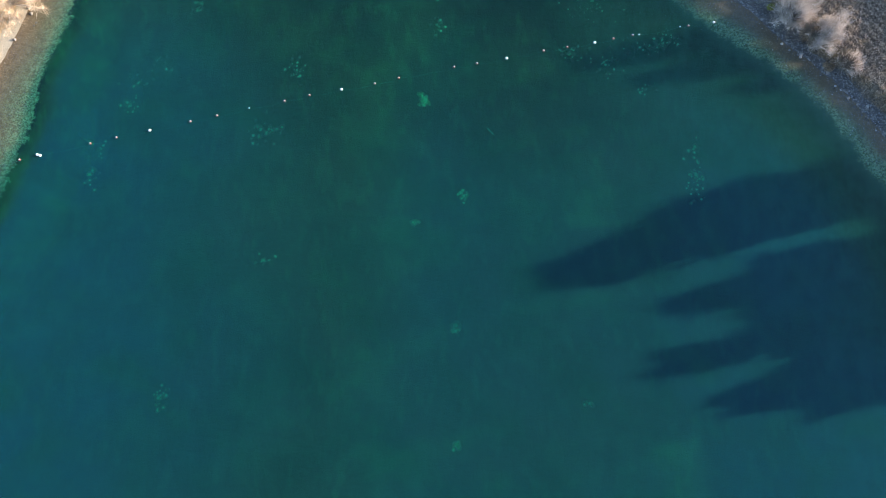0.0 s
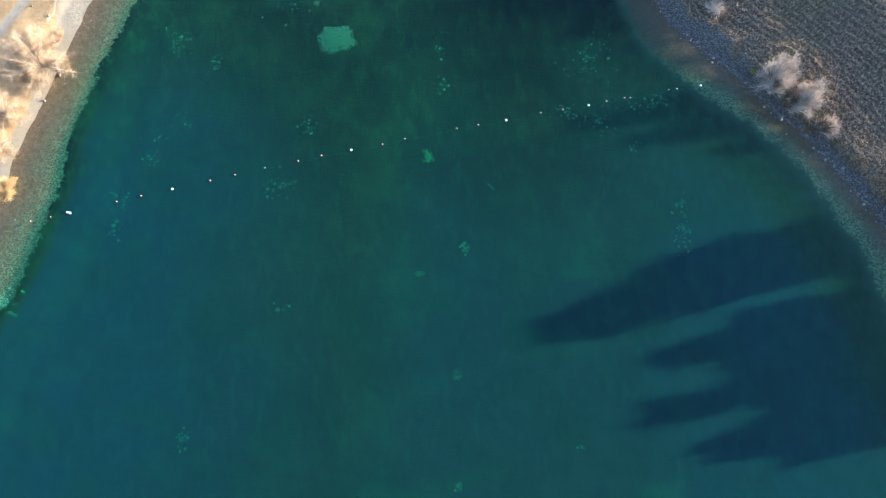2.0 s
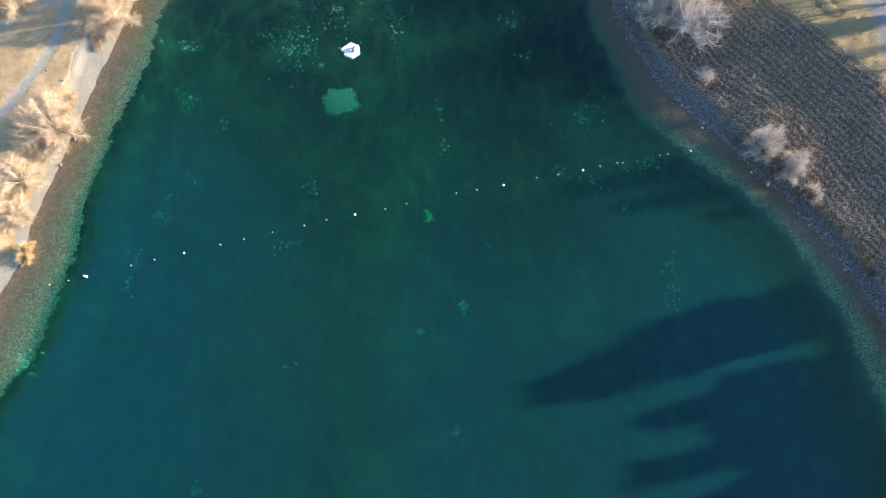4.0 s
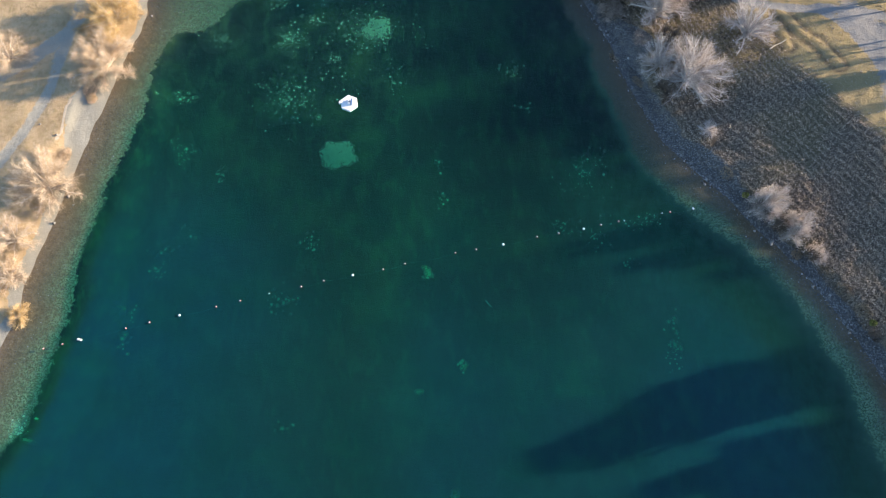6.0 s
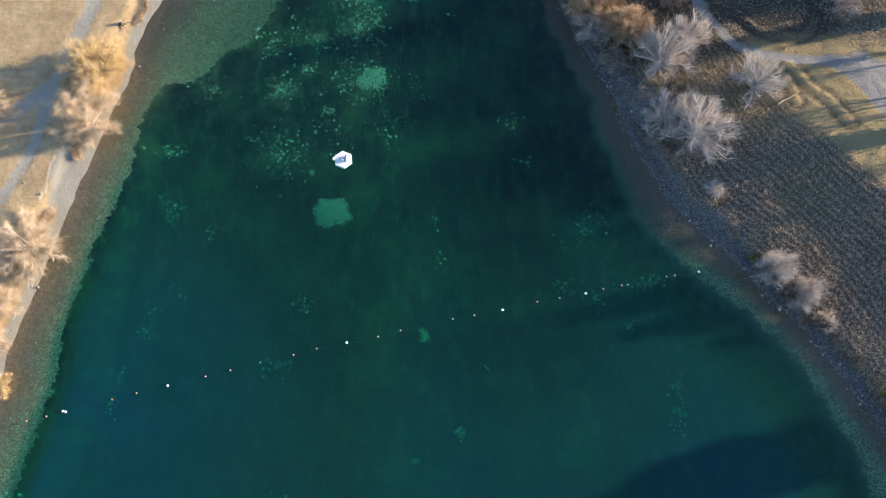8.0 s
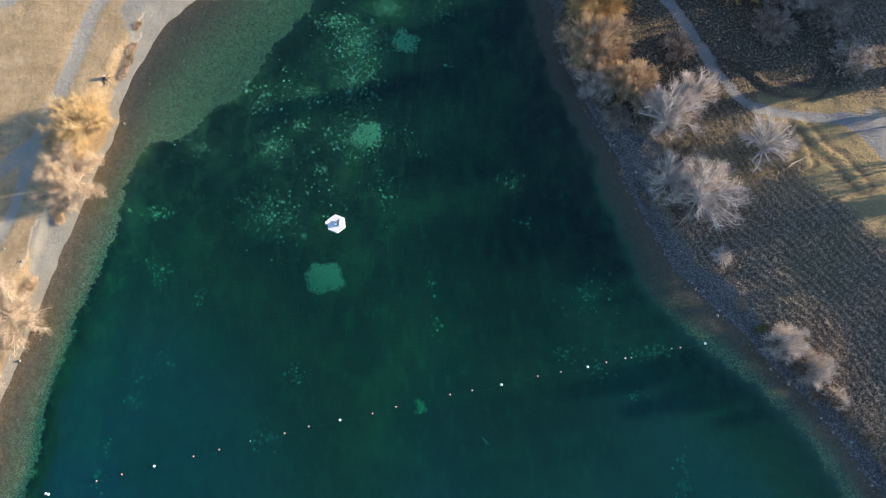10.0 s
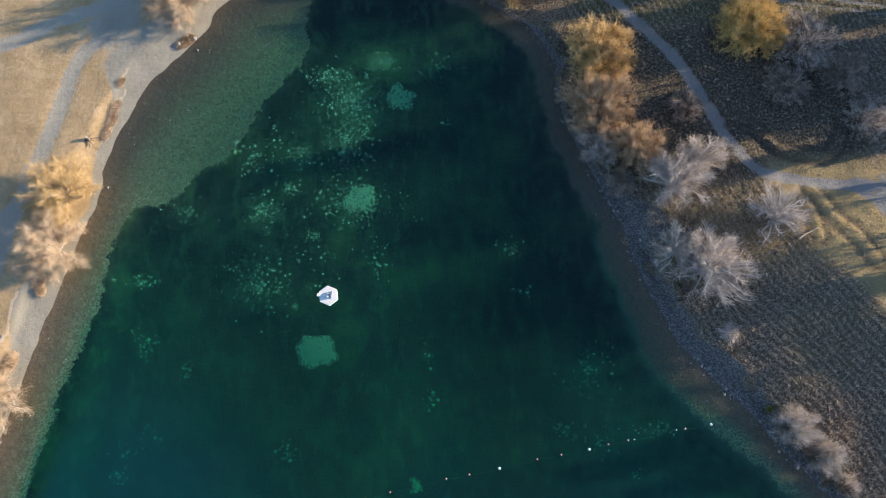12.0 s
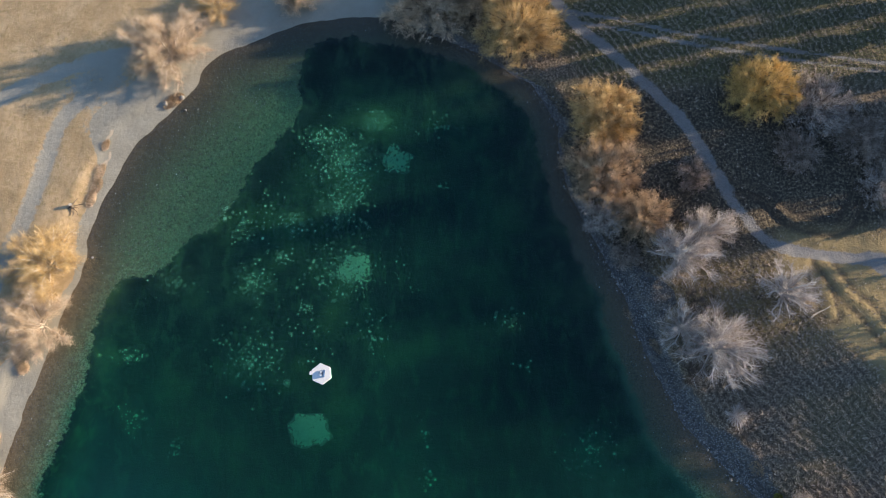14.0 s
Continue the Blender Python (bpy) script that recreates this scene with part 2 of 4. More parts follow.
def marl_material():
    """Pale lake marl with a ragged rim that thins out over the weed."""
    n = Nodes("pale_marl")
    rnd = n.add("ShaderNodeNewGeometry").outputs["Random Per Island"]
    c = n.ramp(rnd, [(0.0, (0.20, 0.31, 0.19)), (0.6, (0.30, 0.43, 0.27)), (1.0, (0.46, 0.59, 0.41))])
    c = n.mix(n.math("MULTIPLY", n.noise(1.2, 4, 0.6), 0.4), c, (0.14, 0.21, 0.13))
    shade = n.add("ShaderNodeBsdfDiffuse", [("Color", c)])
    bare = n.add("ShaderNodeBsdfTransparent")
    torn = n.math("MULTIPLY", n.math("SUBTRACT", n.noise(1.6, 4, 0.65), 0.5), n.attr("torn"))
    strong = n.math("ADD", n.attr("veil"), n.math("MULTIPLY", rnd, n.attr("vary")))
    cover = n.math("MULTIPLY", n.step(n.math("ADD", n.attr("core"), torn), 0.0, 0.9), strong)
    n.out(n.add("ShaderNodeMixShader", [(0, cover), (1, bare.outputs[0]), (2, shade.outputs[0])]).outputs[0])
    return n.mat


STONE = mottled("shore_stone", (0.08, 0.077, 0.07), (0.34, 0.325, 0.30), 4.0, 0.9)
DRY_STEM = twig_material("dry_stem", (0.28, 0.19, 0.11), (0.58, 0.42, 0.26))
MARL = marl_material()
PEBBLE = island_material("pebble", [(0.0, (0.05, 0.047, 0.043)), (0.8, (0.15, 0.14, 0.13)), (1.0, (0.42, 0.40, 0.375))])
TUSSOCK = island_material("tussock_grass", [(0.0, (0.24, 0.185, 0.135)), (0.5, (0.45, 0.36, 0.27)), (1.0, (0.70, 0.60, 0.48))])
SWARD = island_material("meadow_grass", [(0.0, (0.17, 0.142, 0.055)), (0.5, (0.315, 0.233, 0.11)), (1.0, (0.48, 0.355, 0.20))])
WHITE_PAINT = mottled("white_deck_paint", (0.68, 0.68, 0.66), (0.84, 0.84, 0.83), 5.0, 0.55, 0.1)
BLUE_PAINT = mottled("blue_painted_metal", (0.10, 0.17, 0.28), (0.18, 0.27, 0.42), 4.0, 0.5, 0.1)
GREY_RUBBER = mottled("dark_grey_mat", (0.05, 0.055, 0.065), (0.12, 0.13, 0.15), 8.0, 0.8, 0.2)
RED_PLASTIC = mottled("red_plastic", (0.20, 0.025, 0.02), (0.34, 0.05, 0.035), 9.0, 0.35, 0.05)
PALE_PLASTIC = mottled("bleached_plastic", (0.74, 0.60, 0.54), (0.82, 0.74, 0.70), 9.0, 0.4, 0.05)
WHITE_PLASTIC = mottled("white_plastic", (0.74, 0.73, 0.68), (0.86, 0.86, 0.83), 9.0, 0.4, 0.05)
ROPE = mottled("pale_rope", (0.20, 0.22, 0.20), (0.34, 0.36, 0.33), 30.0, 0.9, 0.3)
LEAF_GREEN = island_material("yellow_green_leaf", [(0.0, (0.10, 0.115, 0.03)), (1.0, (0.27, 0.28, 0.08))])
STEEL = mottled("galvanised_steel", (0.35, 0.36, 0.37), (0.55, 0.56, 0.57), 12.0, 0.4, 0.1, 0.8)

# ---- building helpers ----
def lattice(x, y, seed):
    """Smooth value noise, 0 to 1, on arrays."""
    xi, yi = np.floor(x).astype(np.int64), np.floor(y).astype(np.int64)
    fx, fy = x - xi, y - yi
    fx, fy = fx * fx * (3 - 2 * fx), fy * fy * (3 - 2 * fy)

    def at(i, j):
        h = (i * 374761393 + j * 668265263 + seed * 982451653) & 0x7FFFFFFF
        h = ((h ^ (h >> 13)) * 1274126177) & 0x7FFFFFFF
        return ((h ^ (h >> 16)) & 0xFFFF) / 65535.0

    a, b, c, d = at(xi, yi), at(xi + 1, yi), at(xi, yi + 1), at(xi + 1, yi + 1)
    return (a * (1 - fx) + b * fx) * (1 - fy) + (c * (1 - fx) + d * fx) * fy


def fractal(x, y, scale, seed, octaves=4):
    total, amp, norm = 0.0, 1.0, 0.0
    for k in range(octaves):
        total = total + amp * lattice(x / scale * 2 ** k + 31.7 * k, y / scale * 2 ** k + 17.3 * k, seed + k)
        norm, amp = norm + amp, amp * 0.5
    return total / norm


def smooth(v, a, b):
    s = np.clip((v - a) / (b - a), 0, 1)
    return s * s * (3 - 2 * s)


def curve_through(points, steps=4):
    """Points along a Catmull-Rom curve through the given ones."""
    p = np.array([points[0], *points, points[-1]], float)
    out = []
    for i in range(1, len(p) - 2):
        for s in np.arange(steps) / steps:
            a, b, c, d = p[i - 1], p[i], p[i + 1], p[i + 2]
            out.append(0.5 * (2 * b + (c - a) * s + (2 * a - 5 * b + 4 * c - d) * s * s + (3 * b - a - 3 * c + d) * s ** 3))
    out.append(p[-2])
    return np.array(out)


def distance(x, y, line):
    best = np.full(x.shape, 1e9)
    for (ax, ay), (bx, by) in zip(line[:-1], line[1:]):
        dx, dy = bx - ax, by - ay
        s = np.clip(((x - ax) * dx + (y - ay) * dy) / (dx * dx + dy * dy + 1e-9), 0, 1)
        best = np.minimum(best, (x - ax - s * dx) ** 2 + (y - ay - s * dy) ** 2)
    return np.sqrt(best)


def inside(x, y, ring):
    odd = np.zeros(x.shape, bool)
    for (ax, ay), (bx, by) in zip(ring, np.roll(ring, -1, axis=0)):
        if ay != by:
            odd ^= ((ay > y) != (by > y)) & (x < (bx - ax) * (y - ay) / (by - ay) + ax)
    return odd


def signed(x, y, line):
    ring = np.vstack([line, line[:1]])
    d = distance(x, y, ring)
    return np.where(inside(x, y, line), -d, d)


def mesh_from(name, verts, faces, material, attributes=(), shade=False):
    """A mesh out of arrays: verts (n, 3), faces (m, 3) or (m, 4)."""
    me = bpy.data.meshes.new(name)
    verts, faces = np.asarray(verts, np.float32), np.asarray(faces, np.int32)
    k = faces.shape[1]
    me.vertices.add(len(verts))
    me.vertices.foreach_set("co", verts.ravel())
    me.loops.add(faces.size)
    me.loops.foreach_set("vertex_index", faces.ravel())
    me.polygons.add(len(faces))
    me.polygons.foreach_set("loop_start", np.arange(0, faces.size, k, dtype=np.int32))
    me.polygons.foreach_set("use_smooth", np.full(len(faces), shade))
    for key, values in attributes:
        me.attributes.new(key, "FLOAT", "POINT").data.foreach_set("value", np.asarray(values, np.float32).ravel())
    me.materials.append(material)
    me.update(calc_edges=True)
    me.validate()
    return me


def part(name, data, parent, label="", at=None):
    """One mesh object under a thing or a part."""
    ob = new(name, data)
    ob.parent = parent
    if at is not None:
        ob.matrix_basis = at
    return tagged(ob, label)


def from_bm(name, bm, material, shade=False):
    me = bpy.data.meshes.new(name)
    bm.to_mesh(me)
    bm.free()
    me.materials.append(material)
    for p in me.polygons:
        p.use_smooth = shade
    return me


def join_arrays(pieces):
    verts, faces, base = [], [], 0
    for v, f in pieces:
        verts.append(v)
        faces.append(f + base)
        base += len(v)
    return np.vstack(verts), np.vstack(faces)


def prisms(a, b, ra, rb, sides):
    """Tapered rods from a to b, all in one pair of arrays."""
    a, b = np.asarray(a, float), np.asarray(b, float)
    way = b - a
    way /= np.linalg.norm(way, axis=1, keepdims=True) + 1e-9
    ref = np.where(np.abs(way[:, 2:3]) > 0.9, np.array([[1.0, 0, 0]]), np.array([[0, 0, 1.0]]))
    u = np.cross(way, ref)
    u /= np.linalg.norm(u, axis=1, keepdims=True) + 1e-9
    w = np.cross(way, u)
    ang = np.arange(sides) * 2 * np.pi / sides
    ring = u[:, None] * np.cos(ang)[None, :, None] + w[:, None] * np.sin(ang)[None, :, None]
    va = a[:, None] + ring * np.reshape(ra, (-1, 1, 1))
    vb = b[:, None] + ring * np.reshape(rb, (-1, 1, 1))
    v = np.concatenate([va, vb], axis=1).reshape(-1, 3)
    k = np.arange(sides)
    quad = np.stack([k, (k + 1) % sides, (k + 1) % sides + sides, k + sides], -1)
    f = (np.arange(len(a))[:, None, None] * 2 * sides + quad[None]).reshape(-1, 4)
    return v, f


def spikes(a, b, r):
    """Thin three-sided points from a to b."""
    v, f = prisms(a, b, r, r * 0, 3)
    v = v.reshape(-1, 6, 3)[:, :4].reshape(-1, 3)
    k = np.array([(0, 1, 3), (1, 2, 3), (2, 0, 3)])
    return v, (np.arange(len(a))[:, None, None] * 4 + k[None]).reshape(-1, 3)


# ---- the lie of the land ----
SHORE_WEST = [(-92, -60), (-90, 0), (-86, 25), (-81, 44), (-78.6, 51), (-76.7, 55.3), (-77.4, 60), (-74.6, 69.5), (-71.9, 82), (-70.2, 88.4), (-68, 97.4),
              (-65.2, 107.5), (-62.2, 117.5), (-62.2, 121.5), (-60.7, 127.7), (-58.7, 133.1), (-55.7, 139.8), (-51.9, 143.8),
              (-48.1, 148.4), (-45.6, 151.3), (-44.0, 155.4), (-40.3, 159), (-35, 161.5), (-29.6, 163.9), (-23.1, 165.8), (-14.3, 166.8), (-8.7, 166.6)]
SHORE_EAST = [(-2, 163.4), (6.8, 159.8), (12.2, 156.2), (18.1, 152.7), (21.2, 148), (23.2, 143.4), (23.5, 136.7), (24.8, 131.2), (27.2, 125.8),
              (29.5, 120.5), (31.9, 116.3), (33.6, 112.2), (37.5, 100.8), (43, 89.5), (48.3, 83.3), (53.9, 77.5), (60.2, 69.9), (63.8, 66.3),
              (67, 61.6), (70, 57.5), (72.8, 52.5), (76, 47), (80, 36), (84, 20), (86, 0), (88, -60)]
DROP_WEST = [(-86, -60), (-83, 0), (-79, 24), (-75.5, 32.8), (-73.6, 36), (-70.7, 47.6), (-68.9, 54.7), (-68.3, 64.1), (-66.8, 72.9), (-64.6, 82), (-62.0, 91.4),
             (-60.0, 98), (-60.2, 104), (-58, 110), (-55.7, 114.6), (-50.2, 116.1), (-44.7, 122.2), (-40.8, 124.5), (-37, 129.9), (-33.3, 136.5),
             (-29.4, 142.1), (-26, 147.9), (-25.8, 154.9), (-25, 160), (-20, 162.5), (-8.7, 162)]
DROP_EAST = [(-1, 159.5), (6, 156.5), (11.5, 153), (16, 149.5), (19.5, 143), (20.5, 136), (22.3, 129), (26, 120), (30, 111), (33, 100), (37.5, 89), (43.2, 80), (51.2, 73.2),
             (57.8, 66.2), (63.3, 59.7), (68.6, 50.6), (73, 39), (78, 20), (80, 0), (82, -60)]
LAKE = np.vstack([curve_through(SHORE_WEST), curve_through(SHORE_EAST), [(90, -260), (-92, -260)]])
DEEP = np.vstack([curve_through(DROP_WEST), curve_through(DROP_EAST), [(82, -250), (-86, -250)]])
WEST_PATH = [(-60, 158), (-66, 149.5), (-70.2, 143.6), (-72.5, 132), (-75.4, 120), (-77.6, 113.5), (-82.2, 109.5), (-87, 105.4), (-110, 92)]
WEST_BRANCH = [(-76.5, 117), (-78.3, 107), (-79.5, 99.3), (-83.9, 88.7), (-92, 74)]
WEST_ENTRY = [(-110, 138), (-90, 145), (-81.6, 149.3), (-74.8, 153), (-65, 157), (-50, 160)]
EAST_ROAD = [(10, 190), (25.2, 167), (31.4, 160.8), (37.5, 154.6), (45.2, 145.6), (50.6, 135.8), (54.7, 127.3), (60, 120.8), (68, 118.6), (76.5, 117.2),
             (81.5, 111), (85, 102.5), (90, 92), (98, 75)]
EAST_TRACK = [(26.3, 166.2), (38.1, 163.6), (51.8, 160.1), (67.6, 157.4), (85.2, 154.5), (120, 148)]
EAST_SPUR = [(76, 118), (88, 116), (110, 112)]
EAST_YARD = [(82.5, 116), (86.5, 108), (87.8, 100), (87.8, 92), (88.5, 78)]
PATHS = [(curve_through(p), w) for p, w in ((WEST_PATH, 1.9), (WEST_BRANCH, 1.4), (WEST_ENTRY, 1.9), (EAST_ROAD, 1.3), (EAST_SPUR, 1.6), (EAST_YARD, 4.6))]
TRACK = curve_through(EAST_TRACK)
BERMS = [(curve_through(p), w, h) for p, w, h in (([(54.5, 131.5), (59.2, 130.0), (63.4, 125.6), (68.8, 123.8), (73.2, 124.4), (76.4, 129.6), (78.2, 131.6)], 0.65, 0.55),
                                                  ([(68.2, 117), (69.5, 114.8), (71.2, 111.2), (73.6, 108.6), (76.5, 103.5)], 0.8, 0.25),
                                                  ([(66.5, 114.5), (67.3, 111.6), (67.6, 108)], 0.7, 0.2))]
SCARS = [(curve_through(p), w) for p, w in (([(-60.2, 142.5), (-60.9, 140.5), (-60.3, 138), (-60.8, 136.2)], 0.5),
                                            ([(-74.2, 99.0), (-75.3, 96.0), (-75.0, 92.5), (-76.0, 89.5)], 0.5))]


def lie(x, y):
    """Height of the ground and the masks of its cover at arrays of places."""
    d = signed(x, y, LAKE) + (fractal(x, y, 3.0, 5) - 0.5) * 1.1
    dd = signed(x, y, DEEP) + (fractal(x, y, 4.0, 9) - 0.5) * 2.6
    east = smooth(x + 0.06 * (166 - y), -12, 8)
    north = smooth(y, 98, 126)
    rise = np.maximum(d, 0)
    row = 0.5 + 0.5 * np.sin(d * 5.2 + 9 * fractal(x, y, 9.0, 51))
    # west: gravel beach, small lip, level meadow
    lip = 1 - 0.6 * smooth(y, 130, 142)
    zw = 0.10 * np.minimum(rise, 6) + 0.38 * lip * smooth(d, 3.5, 6) + 0.012 * np.maximum(d - 6, 0)
    # east: stony strip, cut bank, steep rough slope up to a terrace
    ze = 0.06 * np.minimum(rise, 3.5) + (1.15 - 0.3 * north) * smooth(d, 2.9 - 1.2 * north, 4.6 - 1.4 * north) + (0.15 - 0.08 * north) * np.clip(d - 4.5, 0, 24) + (1 - north) * (0.02 * np.clip(d - 4.5, 0, 11) + 0.09 * np.clip(d - 15, 0, 12)) + 0.01 * np.maximum(d - 28, 0)
    ze = ze + smooth(d, 6, 9) * (1 - smooth(d, 26, 30)) * 0.06 * (2 * row - 1)
    z = zw * (1 - east) + ze * east
    z = z + smooth(d, 1, 8) * ((fractal(x, y, 9.0, 21) - 0.5) * (0.35 + 0.45 * east) + (fractal(x, y, 1.3, 23, 2) - 0.5) * (0.10 + 0.10 * east))
    z = z + smooth(d, 90, 900) * 60 * fractal(x, y, 260.0, 41)
    # bed: gently falling shelf, then the drop
    shelf = np.clip(d / np.minimum(d - np.maximum(dd, 0) - 1e-3, -0.5), 0, 1)
    under = np.maximum(-d, 0)
    bed = -0.14 * np.minimum(under, 2.0) - (0.075 + 0.14 * east) * np.clip(under - 2.0, 0, 14)
    fall = np.maximum(-dd, 0)
    far_west = smooth(-x, 12, 50)
    south = 1 - smooth(y, 35 + 20 * far_west, 105 + 12 * far_west)
    bed = bed - 1.5 * east * (1 - smooth(y, 88, 112)) * smooth(fall, -0.5, 9)
    bed = bed - (1 - 0.7 * east) * 0.55 * smooth(fall, 0, 2.5) - 0.03 * np.minimum(fall, 14)
    bed = bed - south * smooth(fall, 0.5, 18 - 13.5 * far_west) * (4.4 + 5.8 * smooth(-x, -5, 66) + 1.6 * smooth(x, 20, 55)) - 2.0 * smooth(-y, 10, 120)
    bed = bed + smooth(under, 3, 20) * (fractal(x, y, 14.0, 33) - 0.5) * 0.8
    z = np.where(d > 0, z, np.minimum(bed, -0.01))
    path = np.zeros(x.shape)
    for line, half in PATHS:
        path = np.maximum(path, 1 - smooth(distance(x, y, line), half * 0.4, half * 1.35))
    off = distance(x, y, TRACK)
    path = np.maximum(path, 0.95 * np.exp(-((off - 0.95) / 0.5) ** 2))
    z = z - 0.12 * path
    rut = np.zeros(x.shape)
    for line, half, up in BERMS:
        off = distance(x, y, line)
        z = z + up * (0.6 + 0.8 * fractal(x, y, 2.0, 61)) * np.exp(-(off / half) ** 2) - 0.45 * up * np.exp(-((off - 2.1 * half) / (0.6 * half)) ** 2)
        rut = np.maximum(rut, np.exp(-((off - 2.1 * half) / (0.7 * half)) ** 2))
    width = 2.6 + 4.2 * np.exp(-((y - 97) / 8) ** 2) + 7.5 * smooth(y, 132, 146) - 1.2 * np.exp(-((y - 114) / 7) ** 2)
    width = width * (1 - east) + (2.8 - 1.3 * north + 2.2 * np.exp(-((y - 86) / 7) ** 2) + 6.0 * np.exp(-((y - 112.5) / 4.5) ** 2)) * east
    width = width + east * 4.0 * (fractal(x, y, 5.0, 67) - 0.5)
    beach = 1 - smooth(d, width - 0.9, width + 0.9)
    open_gravel = np.exp(-(((x + 63) / 8) ** 2 + ((y - 152) / 7) ** 2))
    worn = np.exp(-(((x + 64.5) / 5.5) ** 2 + ((y - 143) / 5.5) ** 2))
    beach = np.maximum(beach, np.maximum(0.75 * open_gravel, 0.46 * worn))
    slope = east * smooth(d, 0, 1.5) * (1 - 0.85 * smooth(d, 27, 30) * (1 - smooth(y, 120, 126)))
    brown = 2.6 + 3.6 * smooth(y, 72, 86)
    shelf_mask = smooth(under, 1.5, 7.5 + 6 * smooth(y, 120, 140)) * (1 - east) + 0.9 * smooth(under, brown - 1.2, brown + 1.6) * east * (1 - 0.8 * smooth(y, 90, 104))
    # oval of dark weed; its north end stands in for bank-tree shade
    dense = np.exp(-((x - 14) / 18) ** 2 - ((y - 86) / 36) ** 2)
    deep = smooth(-dd, -2.2 + 0.5 * east, 2.2)
    damp = smooth(-d, -0.9, 0.5)
    scar = np.zeros(x.shape)
    for line, half in SCARS:
        scar = np.maximum(scar, 1 - smooth(distance(x, y, line), half * 0.3, half * 0.7))
    litter = east * smooth(y, 116, 123) * (1 - smooth(y, 146, 156)) * (1 - smooth(x, 76, 84))
    silt = smooth(y, 106 - 4 * east, 130 - 10 * east)
    # sunny: where the painted sunlight lies; shelf darkening in the first mask imitates shade
    return z, dict(row=row, shelf_shade=east * (0.25 + 0.75 * smooth(y, 70, 90)), field=east * smooth(y, 146, 156) * smooth(d, 6, 12), bare=east * (1 - smooth(fall, 8, 26)) * (1 - smooth(y, 74, 94)), brink=0.85 * smooth(fall, 0.3, 1.5) * (1 - smooth(fall, 4, 8)) * (1 - east) * smooth(y, 100, 118), sunny=0.8 * east * smooth(y, 98, 106) * (1 - smooth(y, 116, 121)) * smooth(d, 5, 9), dense=dense, rut=rut, litter=litter, silt=silt, scar=scar, stony=east, path=path, beach=beach, slope=slope, shelf=shelf_mask, deep=deep, damp=damp)


def height_at(x, y):
    return float(lie(np.array([float(x)]), np.array([float(y)]))[0][0])


def spread(fine_a, fine_b, step, far):
    """Coordinates close together between a and b, wider and wider out to far."""
    mid = np.arange(fine_a, fine_b + step, step)
    out, gap, p = [], step, fine_b + step
    while p < far:
        gap *= 1.25
        p += gap
        out.append(p)
    low, gap, p = [], step, fine_a
    while p > -far:
        gap *= 1.25
        p -= gap
        low.append(p)
    return np.array(low[::-1] + list(mid) + out)


def grid_faces(nx, ny):
    i = (np.arange(ny - 1)[:, None] * nx + np.arange(nx - 1)[None]).ravel()
    return np.stack([i, i + 1, i + nx + 1, i + nx], -1)


gx, gy = spread(-98, 98, 0.6, 2600), spread(-8, 184, 0.6, 2600)
X, Y = np.meshgrid(gx, gy)
Z, masks = lie(X.ravel(), Y.ravel())
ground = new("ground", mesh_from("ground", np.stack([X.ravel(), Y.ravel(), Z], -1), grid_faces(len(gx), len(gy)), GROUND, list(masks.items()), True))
tagged(ground, "dry winter meadow, gravel shore and stony lake bed", "ground", kind="structure")

wx, wy = np.arange(-110, 112, 1.5), np.concatenate([np.arange(-275, -10, 8.0), np.arange(-10, 176, 1.5)])
WX, WY = np.meshgrid(wx, wy)
WZ, wm = lie(WX.ravel(), WY.ravel())
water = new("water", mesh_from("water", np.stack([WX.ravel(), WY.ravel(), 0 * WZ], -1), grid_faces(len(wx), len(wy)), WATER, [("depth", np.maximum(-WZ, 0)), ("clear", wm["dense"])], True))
tagged(water, "clear blue-green lake water over a weedy bed", "water", kind="structure")

